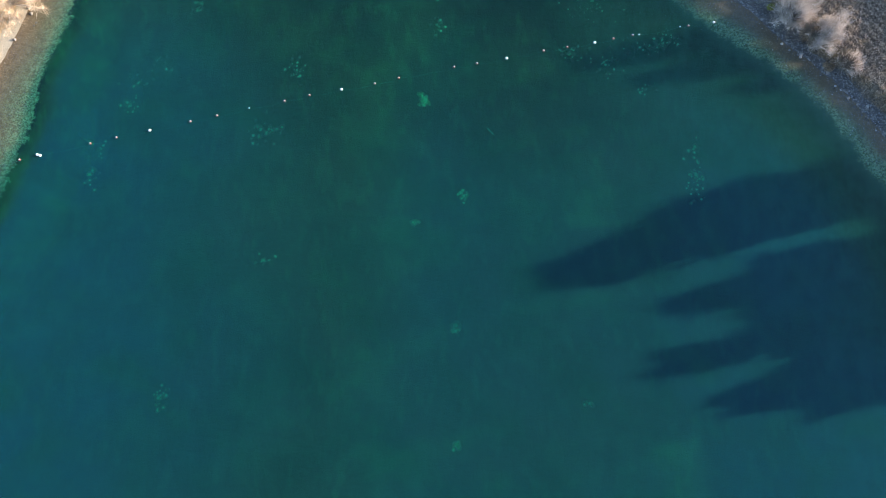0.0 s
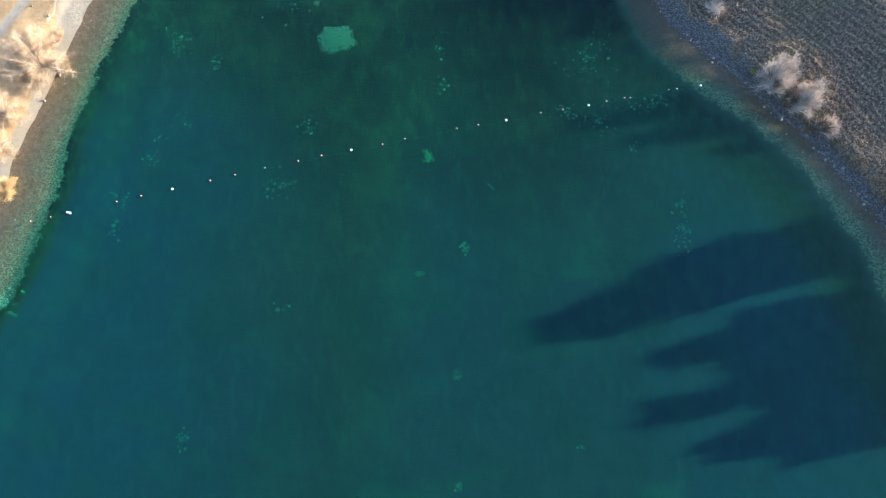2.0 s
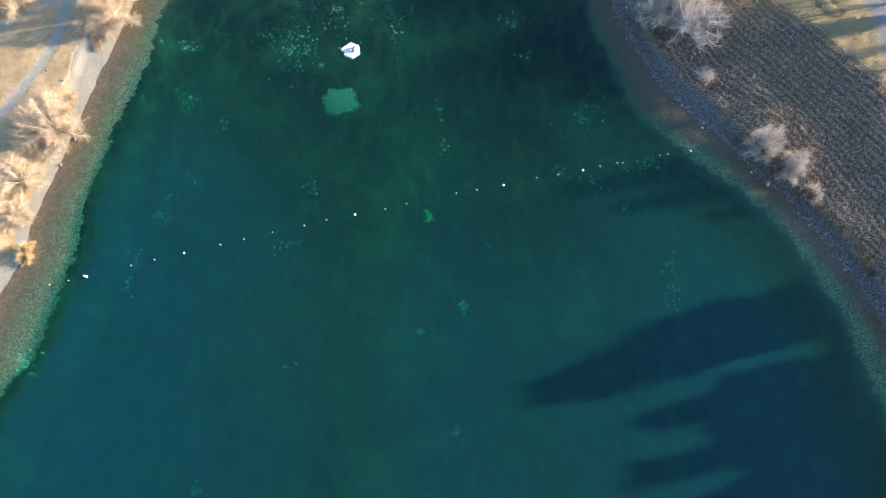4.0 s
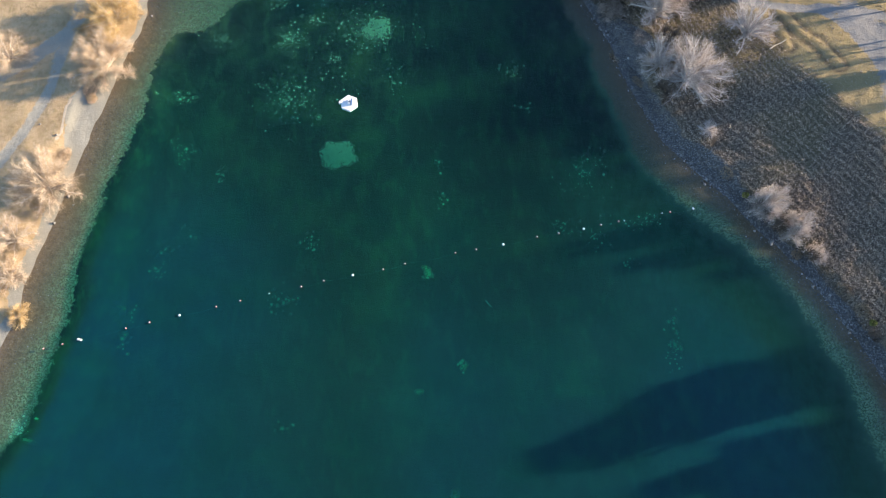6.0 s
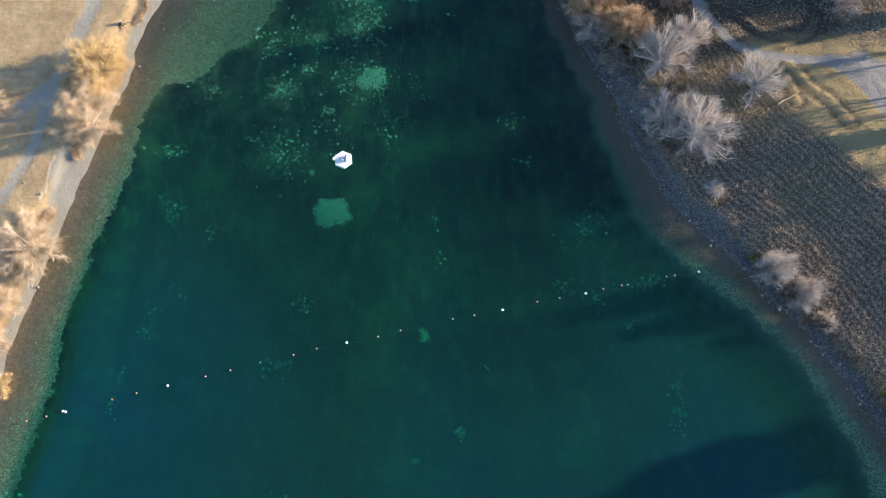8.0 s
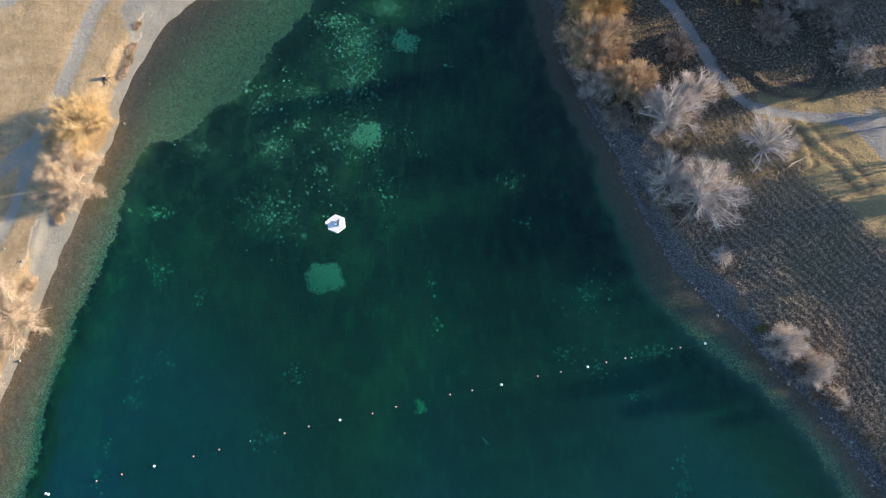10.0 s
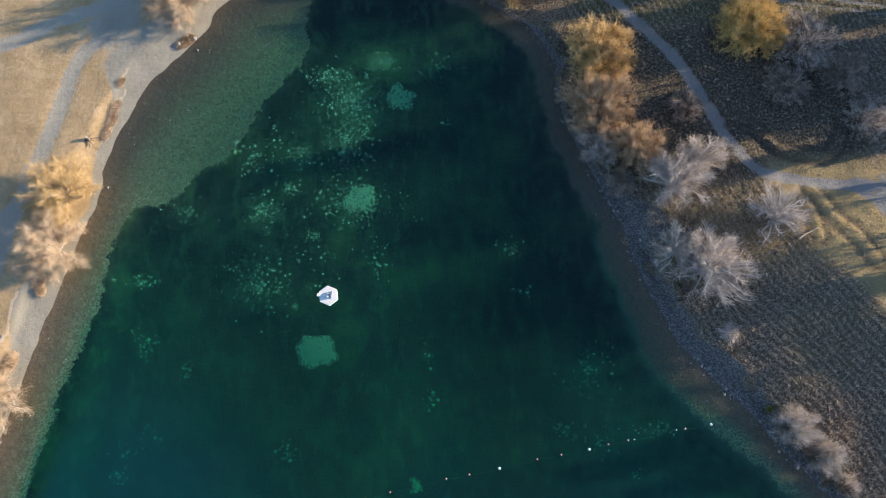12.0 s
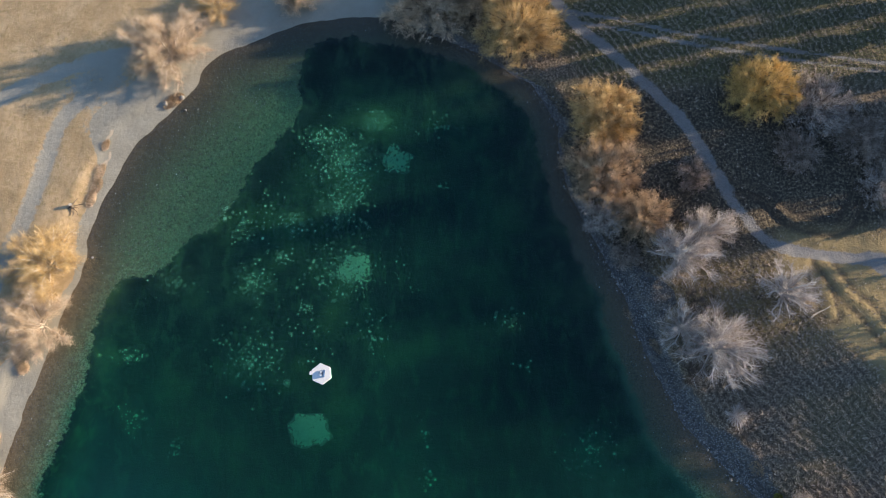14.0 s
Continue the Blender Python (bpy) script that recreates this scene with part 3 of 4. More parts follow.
# ---- trees and bushes ----
def bare_tree(name, label, x, y, height, width, twigs, seed, twig_mat, bark_mat, boughs=40, upright=0.5, droop=0.2,
              twig_length=1.3, thick=0.029, category="tree", turn=0.0, fine=1.0, per=13, spray=1.0):
    """A leafless crown rooted on the ground: boughs curving out from the foot to a lumpy dome, side branches and fine twigs."""
    rng = np.random.default_rng(seed)
    twigs, width = int(twigs * 1.6), width * 1.12

    def unit(v):
        return v / (np.linalg.norm(v, axis=-1, keepdims=True) + 1e-9)

    up = np.array([0, 0, 1.0])
    # ends of the boughs on the dome
    az = (np.arange(boughs) * 2.39996 + rng.uniform(-0.5, 0.5, boughs))
    el = np.arcsin(np.clip((np.arange(boughs) + rng.uniform(0, 1, boughs)) / boughs, 0.06, 0.985))
    lump = 0.90 + 0.08 * np.sin(az * 3 + seed) + rng.uniform(-0.10, 0.08, boughs)
    dome = np.array([width / 2, width / 2, height * 0.92])
    end = np.stack([np.cos(az) * np.cos(el), np.sin(az) * np.cos(el), np.sin(el)], -1) * lump[:, None] * dome
    end[:, 2] = np.maximum(end[:, 2], 0.10 * height)
    foot = np.stack([np.cos(az), np.sin(az), 0 * az], -1) * 0.05 * width * rng.uniform(0.2, 1, (boughs, 1))
    bend = foot + (end - foot) * 0.5 + up * (0.05 + 0.16 * upright) * height * rng.uniform(0.3, 1.2, (boughs, 1)) + rng.normal(0, 0.05 * height, (boughs, 3))
    s = np.linspace(0, 1, 7)[None, :, None]
    curve = foot[:, None] * (1 - s) ** 2 + 2 * bend[:, None] * s * (1 - s) + end[:, None] * s ** 2
    curve[:, 1:] += rng.normal(0, 0.012 * height, curve[:, 1:].shape)
    r0 = fine * (0.016 * height + 0.04) * rng.uniform(0.6, 1.3, boughs)
    rad = r0[:, None] * (1 - 0.82 * s[0, :, 0])
    limbs = prisms(curve[:, :-1].reshape(-1, 3), curve[:, 1:].reshape(-1, 3), rad[:, :-1].ravel(), rad[:, 1:].ravel(), 6)
    # side branches
    sb = rng.uniform(0.22, 1.0, (boughs, per))
    i0 = np.minimum((sb * 6).astype(int), 5)
    fr = (sb * 6 - i0)[..., None]
    row = np.arange(boughs)[:, None]
    root = curve[row, i0] * (1 - fr) + curve[row, i0 + 1] * fr
    along_way = unit(curve[row, i0 + 1] - curve[row, i0])
    way = unit(along_way * 0.8 + rng.normal(0, 0.55, root.shape) + up * (0.45 * upright - 0.2 * droop))
    length = width * 0.115 * rng.uniform(0.6, 1.25, (boughs, per, 1))
    mid = root + way * length * 0.5
    tip = mid + unit(way + rng.normal(0, 0.25, way.shape) + up * (0.3 * upright - 0.3 * droop)) * length * 0.5
    root, mid, tip = (v.reshape(-1, 3) for v in (root, mid, tip))
    rb = np.full(len(root), (0.003 * height + 0.012) * fine * spray)
    sides = prisms(root, mid, rb, rb * 0.7, 4), prisms(mid, tip, rb * 0.7, rb * 0.4, 4)
    # twigs along the side branches
    pick = rng.integers(0, len(root), twigs)
    u = rng.uniform(0.1, 1.0, (twigs, 1))
    base = np.where(u < 0.5, root[pick] + (mid - root)[pick] * u * 2, mid[pick] + (tip - mid)[pick] * (u * 2 - 1))
    out = unit(base * np.array([1, 1, 0.4]))
    way = unit(unit(tip - root)[pick] * 0.4 + out * 0.3 + rng.normal(0, 0.6, (twigs, 3)) + up * (0.8 * upright - 0.5 * droop))
    length = twig_length * rng.uniform(0.45, 1.2, (twigs, 1))
    end1 = base + way * length - up * droop * 0.3 * length
    fork = base + (end1 - base) * rng.uniform(0.25, 0.6, (twigs, 1))
    shoot = fork + unit(way + rng.normal(0, 0.5, way.shape)) * length * 0.55
    keep = (end1[:, 2] > 0.05) & (shoot[:, 2] > 0.05)
    base, end1, fork, shoot = base[keep], end1[keep], fork[keep], shoot[keep]
    r = thick * rng.uniform(0.7, 1.3, len(base))
    thing = new(name)
    thing.matrix_basis = pose(x, y, height_at(x, y) - 0.05, 0, 0, turn)
    part("trunk", mesh_from("trunk", *join_arrays([limbs, *sides]), bark_mat, shade=True), thing)
    part("crown", mesh_from("crown", *join_arrays([spikes(base, end1, r), spikes(fork, shoot, r * 0.75)]), twig_mat), thing)
    return tagged(thing, label, category)


def tall_poplar(name, label, x, y, height, width, seed, twigs=2300, clear=0.10, thick=0.165, group="tall trees on the east terrace"):
    """A tall columnar tree: straight trunk, steep limbs, dense fine crown."""
    rng = np.random.default_rng(seed)
    n = 46
    h = np.sort(rng.uniform(clear, 0.95, n)) * height
    ang = rng.uniform(0, 2 * math.pi, n)
    profile = np.sin(np.clip(h / height, 0, 1) * math.pi) ** 0.6
    ln = width * 0.5 * profile * rng.uniform(0.7, 1.15, n) + 0.6
    a = np.stack([0 * h, 0 * h, h], -1)
    b = a + np.stack([np.cos(ang) * ln, np.sin(ang) * ln, ln * 1.4], -1)
    trunk = prisms(*[np.array(v) for v in ([(0, 0, -0.3), (0, 0, height * 0.5)], [(0, 0, height * 0.5), (0.1, 0, height)])],
                   [height * 0.014, height * 0.008], [height * 0.008, 0.03], 8)
    limbs = prisms(a, b, 0.05 + 0.012 * ln, 0.02 + 0 * ln, 5)
    pick, s = rng.integers(0, n, twigs), rng.uniform(0.15, 1.05, (twigs, 1))
    base = a[pick] + (b - a)[pick] * s + rng.normal(0, 0.35, (twigs, 3))
    way = rng.normal(0, 0.6, (twigs, 3)) + np.array([0, 0, 0.9])
    tip = base + way / np.linalg.norm(way, axis=1, keepdims=True) * rng.uniform(0.7, 1.8, (twigs, 1))
    thing = new(name)
    thing.matrix_basis = pose(x, y, height_at(x, y))
    part("trunk", mesh_from("trunk", *join_arrays([trunk, limbs]) if trunk[1].shape[1] == limbs[1].shape[1] else trunk, DARK_BARK), thing)
    part("crown", mesh_from("crown", *spikes(base, tip, np.full(twigs, thick)), DARK_TWIG), thing)
    return tagged(thing, label, "tree", group)


GOLD, TAN, GREY, RUST, SCRUB = GOLD_TWIG, TAN_TWIG, GREY_TWIG, RUST_TWIG, SCRUB_TWIG
BARE = (
    # name, label, x, y, height, width, twigs, seed, twig, bark, stems, upright, droop
    # west bank
    ("willow_tree", "spreading bare tan willow over the gravel shore", -50.8, 158.6, 10.0, 14.8, 13500, 1, TAN, PALE_BARK, 8, 0.4, 0.25),
    ("willow_tree", "sunlit golden willow leaning over the water's edge", -68.3, 116.8, 8.0, 13.0, 9500, 2, GOLD, PALE_BARK, 7, 0.4, 0.3),
    ("willow_tree", "bare tan willow with pale forked limbs", -68.6, 106.2, 8.5, 12.5, 9500, 3, TAN, PALE_BARK, 6, 0.35, 0.3),
    ("willow_tree", "bare tan willow beside the west path", -88.5, 107.5, 7.0, 10.0, 4000, 31, TAN, PALE_BARK, 6, 0.4, 0.25),
    ("willow_tree", "wide bare tan willow on the bank", -76.2, 80.0, 7.5, 13.0, 7500, 4, TAN, PALE_BARK, 8, 0.35, 0.3),
    ("willow_bush", "tangled tan willow bush on the bank", -80.2, 69.0, 5.0, 8.6, 4200, 5, TAN, PALE_BARK, 7, 0.3, 0.3),
    ("willow_bush", "low sprawling tan willow bush", -80.2, 62.0, 3.6, 6.6, 2800, 6, TAN, PALE_BARK, 7, 0.3, 0.3),
    ("golden_bush", "small golden bush at the waterline", -77.0, 54.8, 2.6, 4.2, 1800, 7, GOLD, PALE_BARK, 6, 0.6, 0.1),
    ("willow_bush", "golden willow bush at the head of the lake", -42.0, 168.5, 5.0, 8.0, 3500, 8, GOLD, PALE_BARK, 7, 0.5, 0.2),
    ("willow_bush", "tan willow bush behind the beach", -27.0, 170.5, 4.5, 8.0, 3000, 9, TAN, PALE_BARK, 7, 0.5, 0.2),
    # head of the lake and east bank
    ("willow_bush", "tangled tan bush above the shore", -2.0, 168.4, 5.5, 15.0, 7000, 10, TAN, DARK_BARK, 9, 0.45, 0.1),
    ("willow_bush", "rusty tan bush between the shore and the large willow", 7.4, 168.6, 6.0, 9.5, 4500, 33, RUST, DARK_BARK, 8, 0.45, 0.1),
    ("willow_tree", "large golden-brown willow at the water's edge", 16.0, 163.0, 10.5, 15.0, 9500, 11, GOLD, DARK_BARK, 9, 0.45, 0.15),
    ("willow_tree", "rounded golden-brown willow by the gravel road", 31.3, 144.8, 7.8, 13.0, 8000, 12, GOLD, DARK_BARK, 9, 0.45, 0.1),
    ("willow_bush", "rusty tan willow thicket on the shore", 30.8, 133.8, 7.6, 13.0, 7500, 13, RUST, DARK_BARK, 9, 0.45, 0.1),
    ("willow_bush", "rusty brown bush with fine twigs", 37.2, 125.4, 6.2, 10.0, 5200, 14, RUST, DARK_BARK, 8, 0.7, 0.1),
    ("willow_bush", "grey-brown bush on the cut bank", 30.4, 126.0, 4.0, 7.5, 3200, 15, GREY, DARK_BARK, 8, 0.6, 0.1),
    ("poplar_tree", "bare pale grey tree with upswept branches", 43.6, 118.6, 11.5, 11.5, 5200, 16, GREY, SILVER_BARK, 6, 0.9, 0.0),
    ("poplar_tree", "bare pale grey tree with steep branches by the road", 48.6, 122.8, 9.0, 8.0, 3000, 32, GREY, SILVER_BARK, 5, 1.0, 0.0),
    ("poplar_tree", "bare pale grey tree with a broad twiggy crown", 48.4, 102.3, 9.6, 13.6, 6400, 17, GREY, SILVER_BARK, 7, 0.7, 0.05),
    ("poplar_bush", "bare pale grey bush beside the larger tree", 43.2, 105.8, 6.5, 9.0, 3600, 18, GREY, SILVER_BARK, 6, 0.7, 0.05),
    ("poplar_tree", "thin bare grey tree on the grassy bank", 60.4, 111.8, 9.0, 9.5, 2600, 19, GREY, SILVER_BARK, 5, 0.8, 0.0),
    ("poplar_bush", "small bare grey shrub on the slope", 51.2, 91.2, 1.8, 3.6, 700, 20, GREY, SILVER_BARK, 6, 0.5, 0.0),
    ("poplar_tree", "upright bare pink-grey tree above the stony shore", 60.0, 75.3, 9.6, 5.6, 3000, 21, GREY, SILVER_BARK, 5, 1.0, 0.0),
    ("poplar_tree", "upright bare pink-grey tree above the stony shore", 64.6, 70.7, 8.6, 5.0, 2300, 22, GREY, SILVER_BARK, 4, 1.0, 0.0),
    ("poplar_bush", "low bare grey shrub near the stones", 68.4, 66.2, 3.6, 3.6, 1000, 23, GREY, SILVER_BARK, 3, 0.8, 0.0),
    ("willow_tree", "round golden willow beyond the gravel road", 60.4, 149.5, 7.5, 12.5, 8500, 24, YELLOW_TWIG, DARK_BARK, 9, 0.45, 0.15),
    ("willow_bush", "bare grey-tan bush beside the golden willow", 70.5, 146.5, 6.0, 12.5, 5200, 25, GREY, DARK_BARK, 9, 0.45, 0.1),
    ("scrub_bush", "bare grey scrub on shaded ground", 66.0, 138.0, 3.0, 8.5, 2600, 26, SCRUB, DARK_BARK, 8, 0.4, 0.1),
    ("scrub_bush", "bare grey scrub on shaded ground", 77.0, 140.5, 3.6, 9.5, 3000, 27, SCRUB, DARK_BARK, 8, 0.4, 0.1),
    ("scrub_bush", "bare grey scrub beside the track", 80.5, 131.0, 3.2, 8.5, 2600, 28, GREY, DARK_BARK, 8, 0.4, 0.1),
    ("scrub_bush", "thin bare scrub beside the gravel road", 47.0, 133.5, 2.6, 6.5, 1500, 29, SCRUB, DARK_BARK, 7, 0.5, 0.1),
    ("scrub_bush", "low bare scrub on the shore", 34.5, 119.0, 2.0, 5.5, 1300, 30, SCRUB, DARK_BARK, 7, 0.4, 0.1),
)
for name, label, x, y, h, w, tw, seed, twig, bark, stems, up, droop in BARE:
    west, low, grey = x < -40, x > 58 and y < 80, twig is GREY
    bare_tree(name, label, x, y, h, w, int(tw * (2.3 if west else 1.5 if low else 0.9 if grey else 1.6)), seed, twig, bark, stems * (4 if west else 6 if grey else 9), up, droop,
              twig_length=(0.8 if grey else 0.5) + 0.09 * h, thick=0.013 if low else 0.0056 if west else 0.015 if grey else 0.021,
              fine=0.8 if low else 1.3 if west else 1.5 if grey else 0.9, category="bush" if "bush" in name else "tree", turn=37.0 * seed,
              per=34 if west else 18 if grey else 13, spray=0.6 if west else 0.75 if grey else 1.0)

for i, (x, y, h, w) in enumerate(((88, 45.1, 13.2, 5.5), (91, 47.5, 11.2, 5), (94, 37.6, 10.2, 3.0), (94, 29.2, 11.7, 3.0), (97, 22.4, 9.6, 3.2), (89, 48.8, 9.9, 4.5), (92, 51, 8.1, 5), (96, 52.5, 5.6, 5), (104, 41.5, 5.9, 4.5), (106, 32.5, 5.9, 3.5), (110, 23, 5.8, 4), (112, 38, 6.6, 6), (114, 29, 6.6, 5))):
    tall_poplar("poplar_tree", "dark bare poplar on the terrace", x, y, h, 0.9 * w, 100 + i, 3000)
for i, (x, y, h, w, clear) in enumerate(((98, 138, 10, 4, 0.1), (103, 142, 11, 4, 0.1), (100, 146.5, 12, 4, 0.1), (106, 150.5, 11, 4, 0.1), (104, 151, 28, 3.2, 0.74), (102, 156, 10, 2.5, 0.1),
                                         (116, 147, 13, 6, 0.1), (99, 129.8, 11, 2.6, 0.1), (106, 166, 15, 2.6, 0.1), (101, 170.5, 17, 2.6, 0.1), (107, 177, 18, 3, 0.1), (100, 181, 20, 3.5, 0.1), (94, 188, 20, 5, 0.1),
                                         (112, 185, 22, 5, 0.1), (82, 185, 23.5, 6, 0.4), (60, 181, 17, 6, 0.35),
                                         (52, 183, 17, 7, 0.3), (97, 103.5, 10, 3, 0.2))):
    tall_poplar("poplar_tree", "tall dark bare poplar on the terrace", x, y, h, w, 140 + i, clear=clear)
# unseen row of bushes, added to close the shade between the poplar shadows
for i, y in enumerate((20.5, 24, 27.5, 31, 34.5, 38, 41.5, 45, 48.5, 52)):
    bare_tree("thorn_bush", "low dense bare bush added out of view to shade the bank", 90.5 - 0.04 * y + 1.5 * math.sin(2.1 * i), y, 4.0 + 0.9 * math.sin(1.7 * i), 4.6, 900, 210 + i, DARK_TWIG, DARK_BARK,
              14, 0.5, 0.1, 0.8, 0.05, "bush", 40.0 * i)

for i, (x, y, h) in enumerate(((99, 121.5, 15), (101, 119.6, 14), (103.5, 123, 16), (98, 110, 14), (100, 112, 15), (103, 108.5, 14), (101, 98, 9), (104, 94, 10))):
    tall_poplar("young_poplar", "slender bare young poplar by the road", x, y, h, 1.4, 170 + i, 260, 0.25, 0.04)


# slim stems added to throw thin shadow stripes over the shore and shallows
for i, (x, y, h) in enumerate(((58.4, 75.0, 4.2), (59.2, 73.9, 4.6), (61.4, 71.6, 4.4), (62.3, 70.6, 3.8), (66.2, 66.0, 4.0), (67.2, 65.2, 3.4), (75.4, 51.4, 3.6), (76.2, 50.4, 3.2), (43.8, 111.4, 4.6), (45.0, 110.2, 5.0),
                               (44.2, 109.0, 4.2), (45.6, 108.0, 4.4), (42.0, 100.4, 4.2), (42.8, 99.4, 4.6), (43.4, 98.2, 4.0), (43.0, 97.0, 3.6), (51.4, 87.6, 3.2))):
    tall_poplar("sapling", "slim bare grey sapling added to cast a shadow stripe", x, y, h, 0.9, 230 + i, 60, 0.35, 0.012, "saplings along the east shore")


# ---- the swimming raft ----
def box(bm, size, centre, turn=0.0, bevel=0.0):
    r = bmesh.ops.create_cube(bm, size=1.0, matrix=pose(*centre, 0, 0, turn) @ Matrix.Diagonal((*size, 1)))
    if bevel:
        edges = {e for v in r["verts"] for e in v.link_edges}
        bmesh.ops.bevel(bm, geom=list(edges), offset=bevel, segments=2, affect="EDGES")


def boxes(name, items, material, bevel=0.02):
    bm = bmesh.new()
    for size, centre, turn in items:
        box(bm, size, centre, turn, bevel)
    return from_bm(name, bm, material)


def rod(bm, a, b, r, sides=8):
    a, b = Vector(a), Vector(b)
    m = Matrix.Translation((a + b) / 2) @ (b - a).to_track_quat("Z", "Y").to_matrix().to_4x4()
    bmesh.ops.create_cone(bm, cap_ends=True, segments=sides, radius1=r, radius2=r, depth=(b - a).length, matrix=m)


def hexagon(bm, radius, z0, z1, bevel=0.03):
    r = bmesh.ops.create_cone(bm, cap_ends=True, segments=6, radius1=radius, radius2=radius, depth=z1 - z0, matrix=pose(0, 0, (z0 + z1) / 2, 0, 0, 0))
    edges = {e for v in r["verts"] for e in v.link_edges}
    bmesh.ops.bevel(bm, geom=list(edges), offset=bevel, segments=2, affect="EDGES")


raft = new("swimming_raft")
raft.matrix_basis = pose(-19.1, 98.0, 0.0, 0, 0, 8)
tagged(raft, "white hexagonal swimming raft floating on the lake", "raft")
bm = bmesh.new()
hexagon(bm, 1.88, -0.25, 0.32, 0.06)
part("float", from_bm("float", bm, WHITE_PAINT), raft)
bm = bmesh.new()
hexagon(bm, 1.83, 0.325, 0.40)
part("deck", from_bm("deck", bm, WHITE_PAINT), raft)
bench = part("bench", boxes("bench", [((0.42, 0.8, 0.40), (0.0, 0.0, 0.60), -12)], WHITE_PAINT), raft, "pale bench box")
part("backrest", boxes("backrest", [((0.26, 1.25, 0.46), (0.52, 0.0, 0.63), -12)], BLUE_PAINT), raft, "blue-grey backrest")
part("hatch", boxes("hatch", [((0.2, 0.34, 0.03), (0.06, 0.02, 0.815), -12)], GREY_RUBBER, 0.004), bench, "dark hatch")
part("step", boxes("step", [((0.75, 0.6, 0.5), (-1.62, 0.35, 0.25), -14)], WHITE_PAINT), raft, "white boarding step")
bm = bmesh.new()
for s in (-0.25, 0.25):
    rod(bm, (-0.1 + s, 0.15, 0.40), (-0.1 + s, 0.15, 1.3), 0.03)
rod(bm, (-0.35, 0.15, 1.3), (0.15, 0.15, 1.3), 0.03)
part("rail", from_bm("rail", bm, STEEL), raft, "steel grab rail")

# ---- the buoy line ----
BUOYS = ((47.4, 75.7, "w"), (42.9, 75.0, "r"), (41.4, 74.8, "s"), (34.1, 73.2, "s"), (33.0, 73.1, "r"), (29.6, 72.4, "r"), (26.3, 71.6, "w"), (21.5, 70.7, "r"),
         (17.4, 70.0, "r"), (11.0, 68.5, "w"), (5.9, 67.5, "r"), (2.0, 66.8, "r"), (-7.4, 64.7, "r"), (-11.4, 63.6, "r"), (-17.0, 62.5, "w"),
         (-22.3, 61.4, "r"), (-26.4, 60.3, "r"), (-32.2, 59.0, "s"), (-37.4, 57.6, "r"), (-41.7, 56.5, "r"), (-48.2, 54.9, "w"), (-53.5, 53.6, "r"),
         (-57.6, 52.5, "r"), (-65.9, 50.5, "w"), (-68.6, 49.6, "r"), (-71.9, 48.8, "r"))


def buoy(radius, material, label):
    thing = new("buoy")
    bm = bmesh.new()
    bmesh.ops.create_uvsphere(bm, u_segments=14, v_segments=9, radius=radius, matrix=Matrix.Diagonal((1, 1, 0.9, 1)))
    ball = part("float", from_bm("float", bm, material, True), thing)
    bm = bmesh.new()
    bmesh.ops.create_cone(bm, cap_ends=True, segments=12, radius1=radius * 1.08, radius2=radius * 1.08, depth=radius * 0.22)
    part("band", from_bm("band", bm, GREY_RUBBER), ball, "dark ring around the float")
    if material is RED_PLASTIC:
        bm = bmesh.new()
        bmesh.ops.create_cone(bm, cap_ends=True, segments=12, radius1=radius * 0.62, radius2=radius * 0.3, depth=radius * 0.3, matrix=pose(0, 0, radius * 0.82))
        part("cap", from_bm("cap", bm, PALE_PLASTIC, True), ball, "sun-bleached cap")
    bm = bmesh.new()
    rod(bm, (0, 0, radius * 0.7), (0, 0, radius * 1.25), radius * 0.16)
    part("eyelet", from_bm("eyelet", bm, STEEL), ball, "steel eyelet")
    return tagged(thing, label, "buoy", "buoy line across the lake")


KINDS = {"w": (0.24, WHITE_PLASTIC, "large round white buoy on a rope"), "r": (0.20, RED_PLASTIC, "round red buoy on a rope"), "s": (0.11, WHITE_PLASTIC, "small white float on a rope")}
made = {}
for x, y, k in BUOYS:
    if k in made:
        copy_thing(made[k], pose(x, y, 0.06, 4, 3, x * 40))
    else:
        made[k] = buoy(*KINDS[k])
        made[k].matrix_basis = pose(x, y, 0.06, 4, 3, x * 40)
copy_thing(made["w"], pose(-65.45, 50.38, 0.05, 30, 0, 70))

ends = [np.array(p[:2]) for p in BUOYS]
a, b = [], []
for p, q in zip(ends[:-1], ends[1:]):
    side = np.array([-(q - p)[1], (q - p)[0]]) / np.linalg.norm(q - p)
    pts = [(*(p + (q - p) * s + side * 0.25 * math.sin(math.pi * s)), 0.02 - 0.16 * math.sin(math.pi * s)) for s in np.linspace(0, 1, 7)]
    a += pts[:-1]
    b += pts[1:]
rope = new("rope", mesh_from("rope", *prisms(a, b, np.full(len(a), 0.008), np.full(len(a), 0.008), 5), ROPE, shade=True))
tagged(rope, "thin pale rope floating between the buoys", "rope")

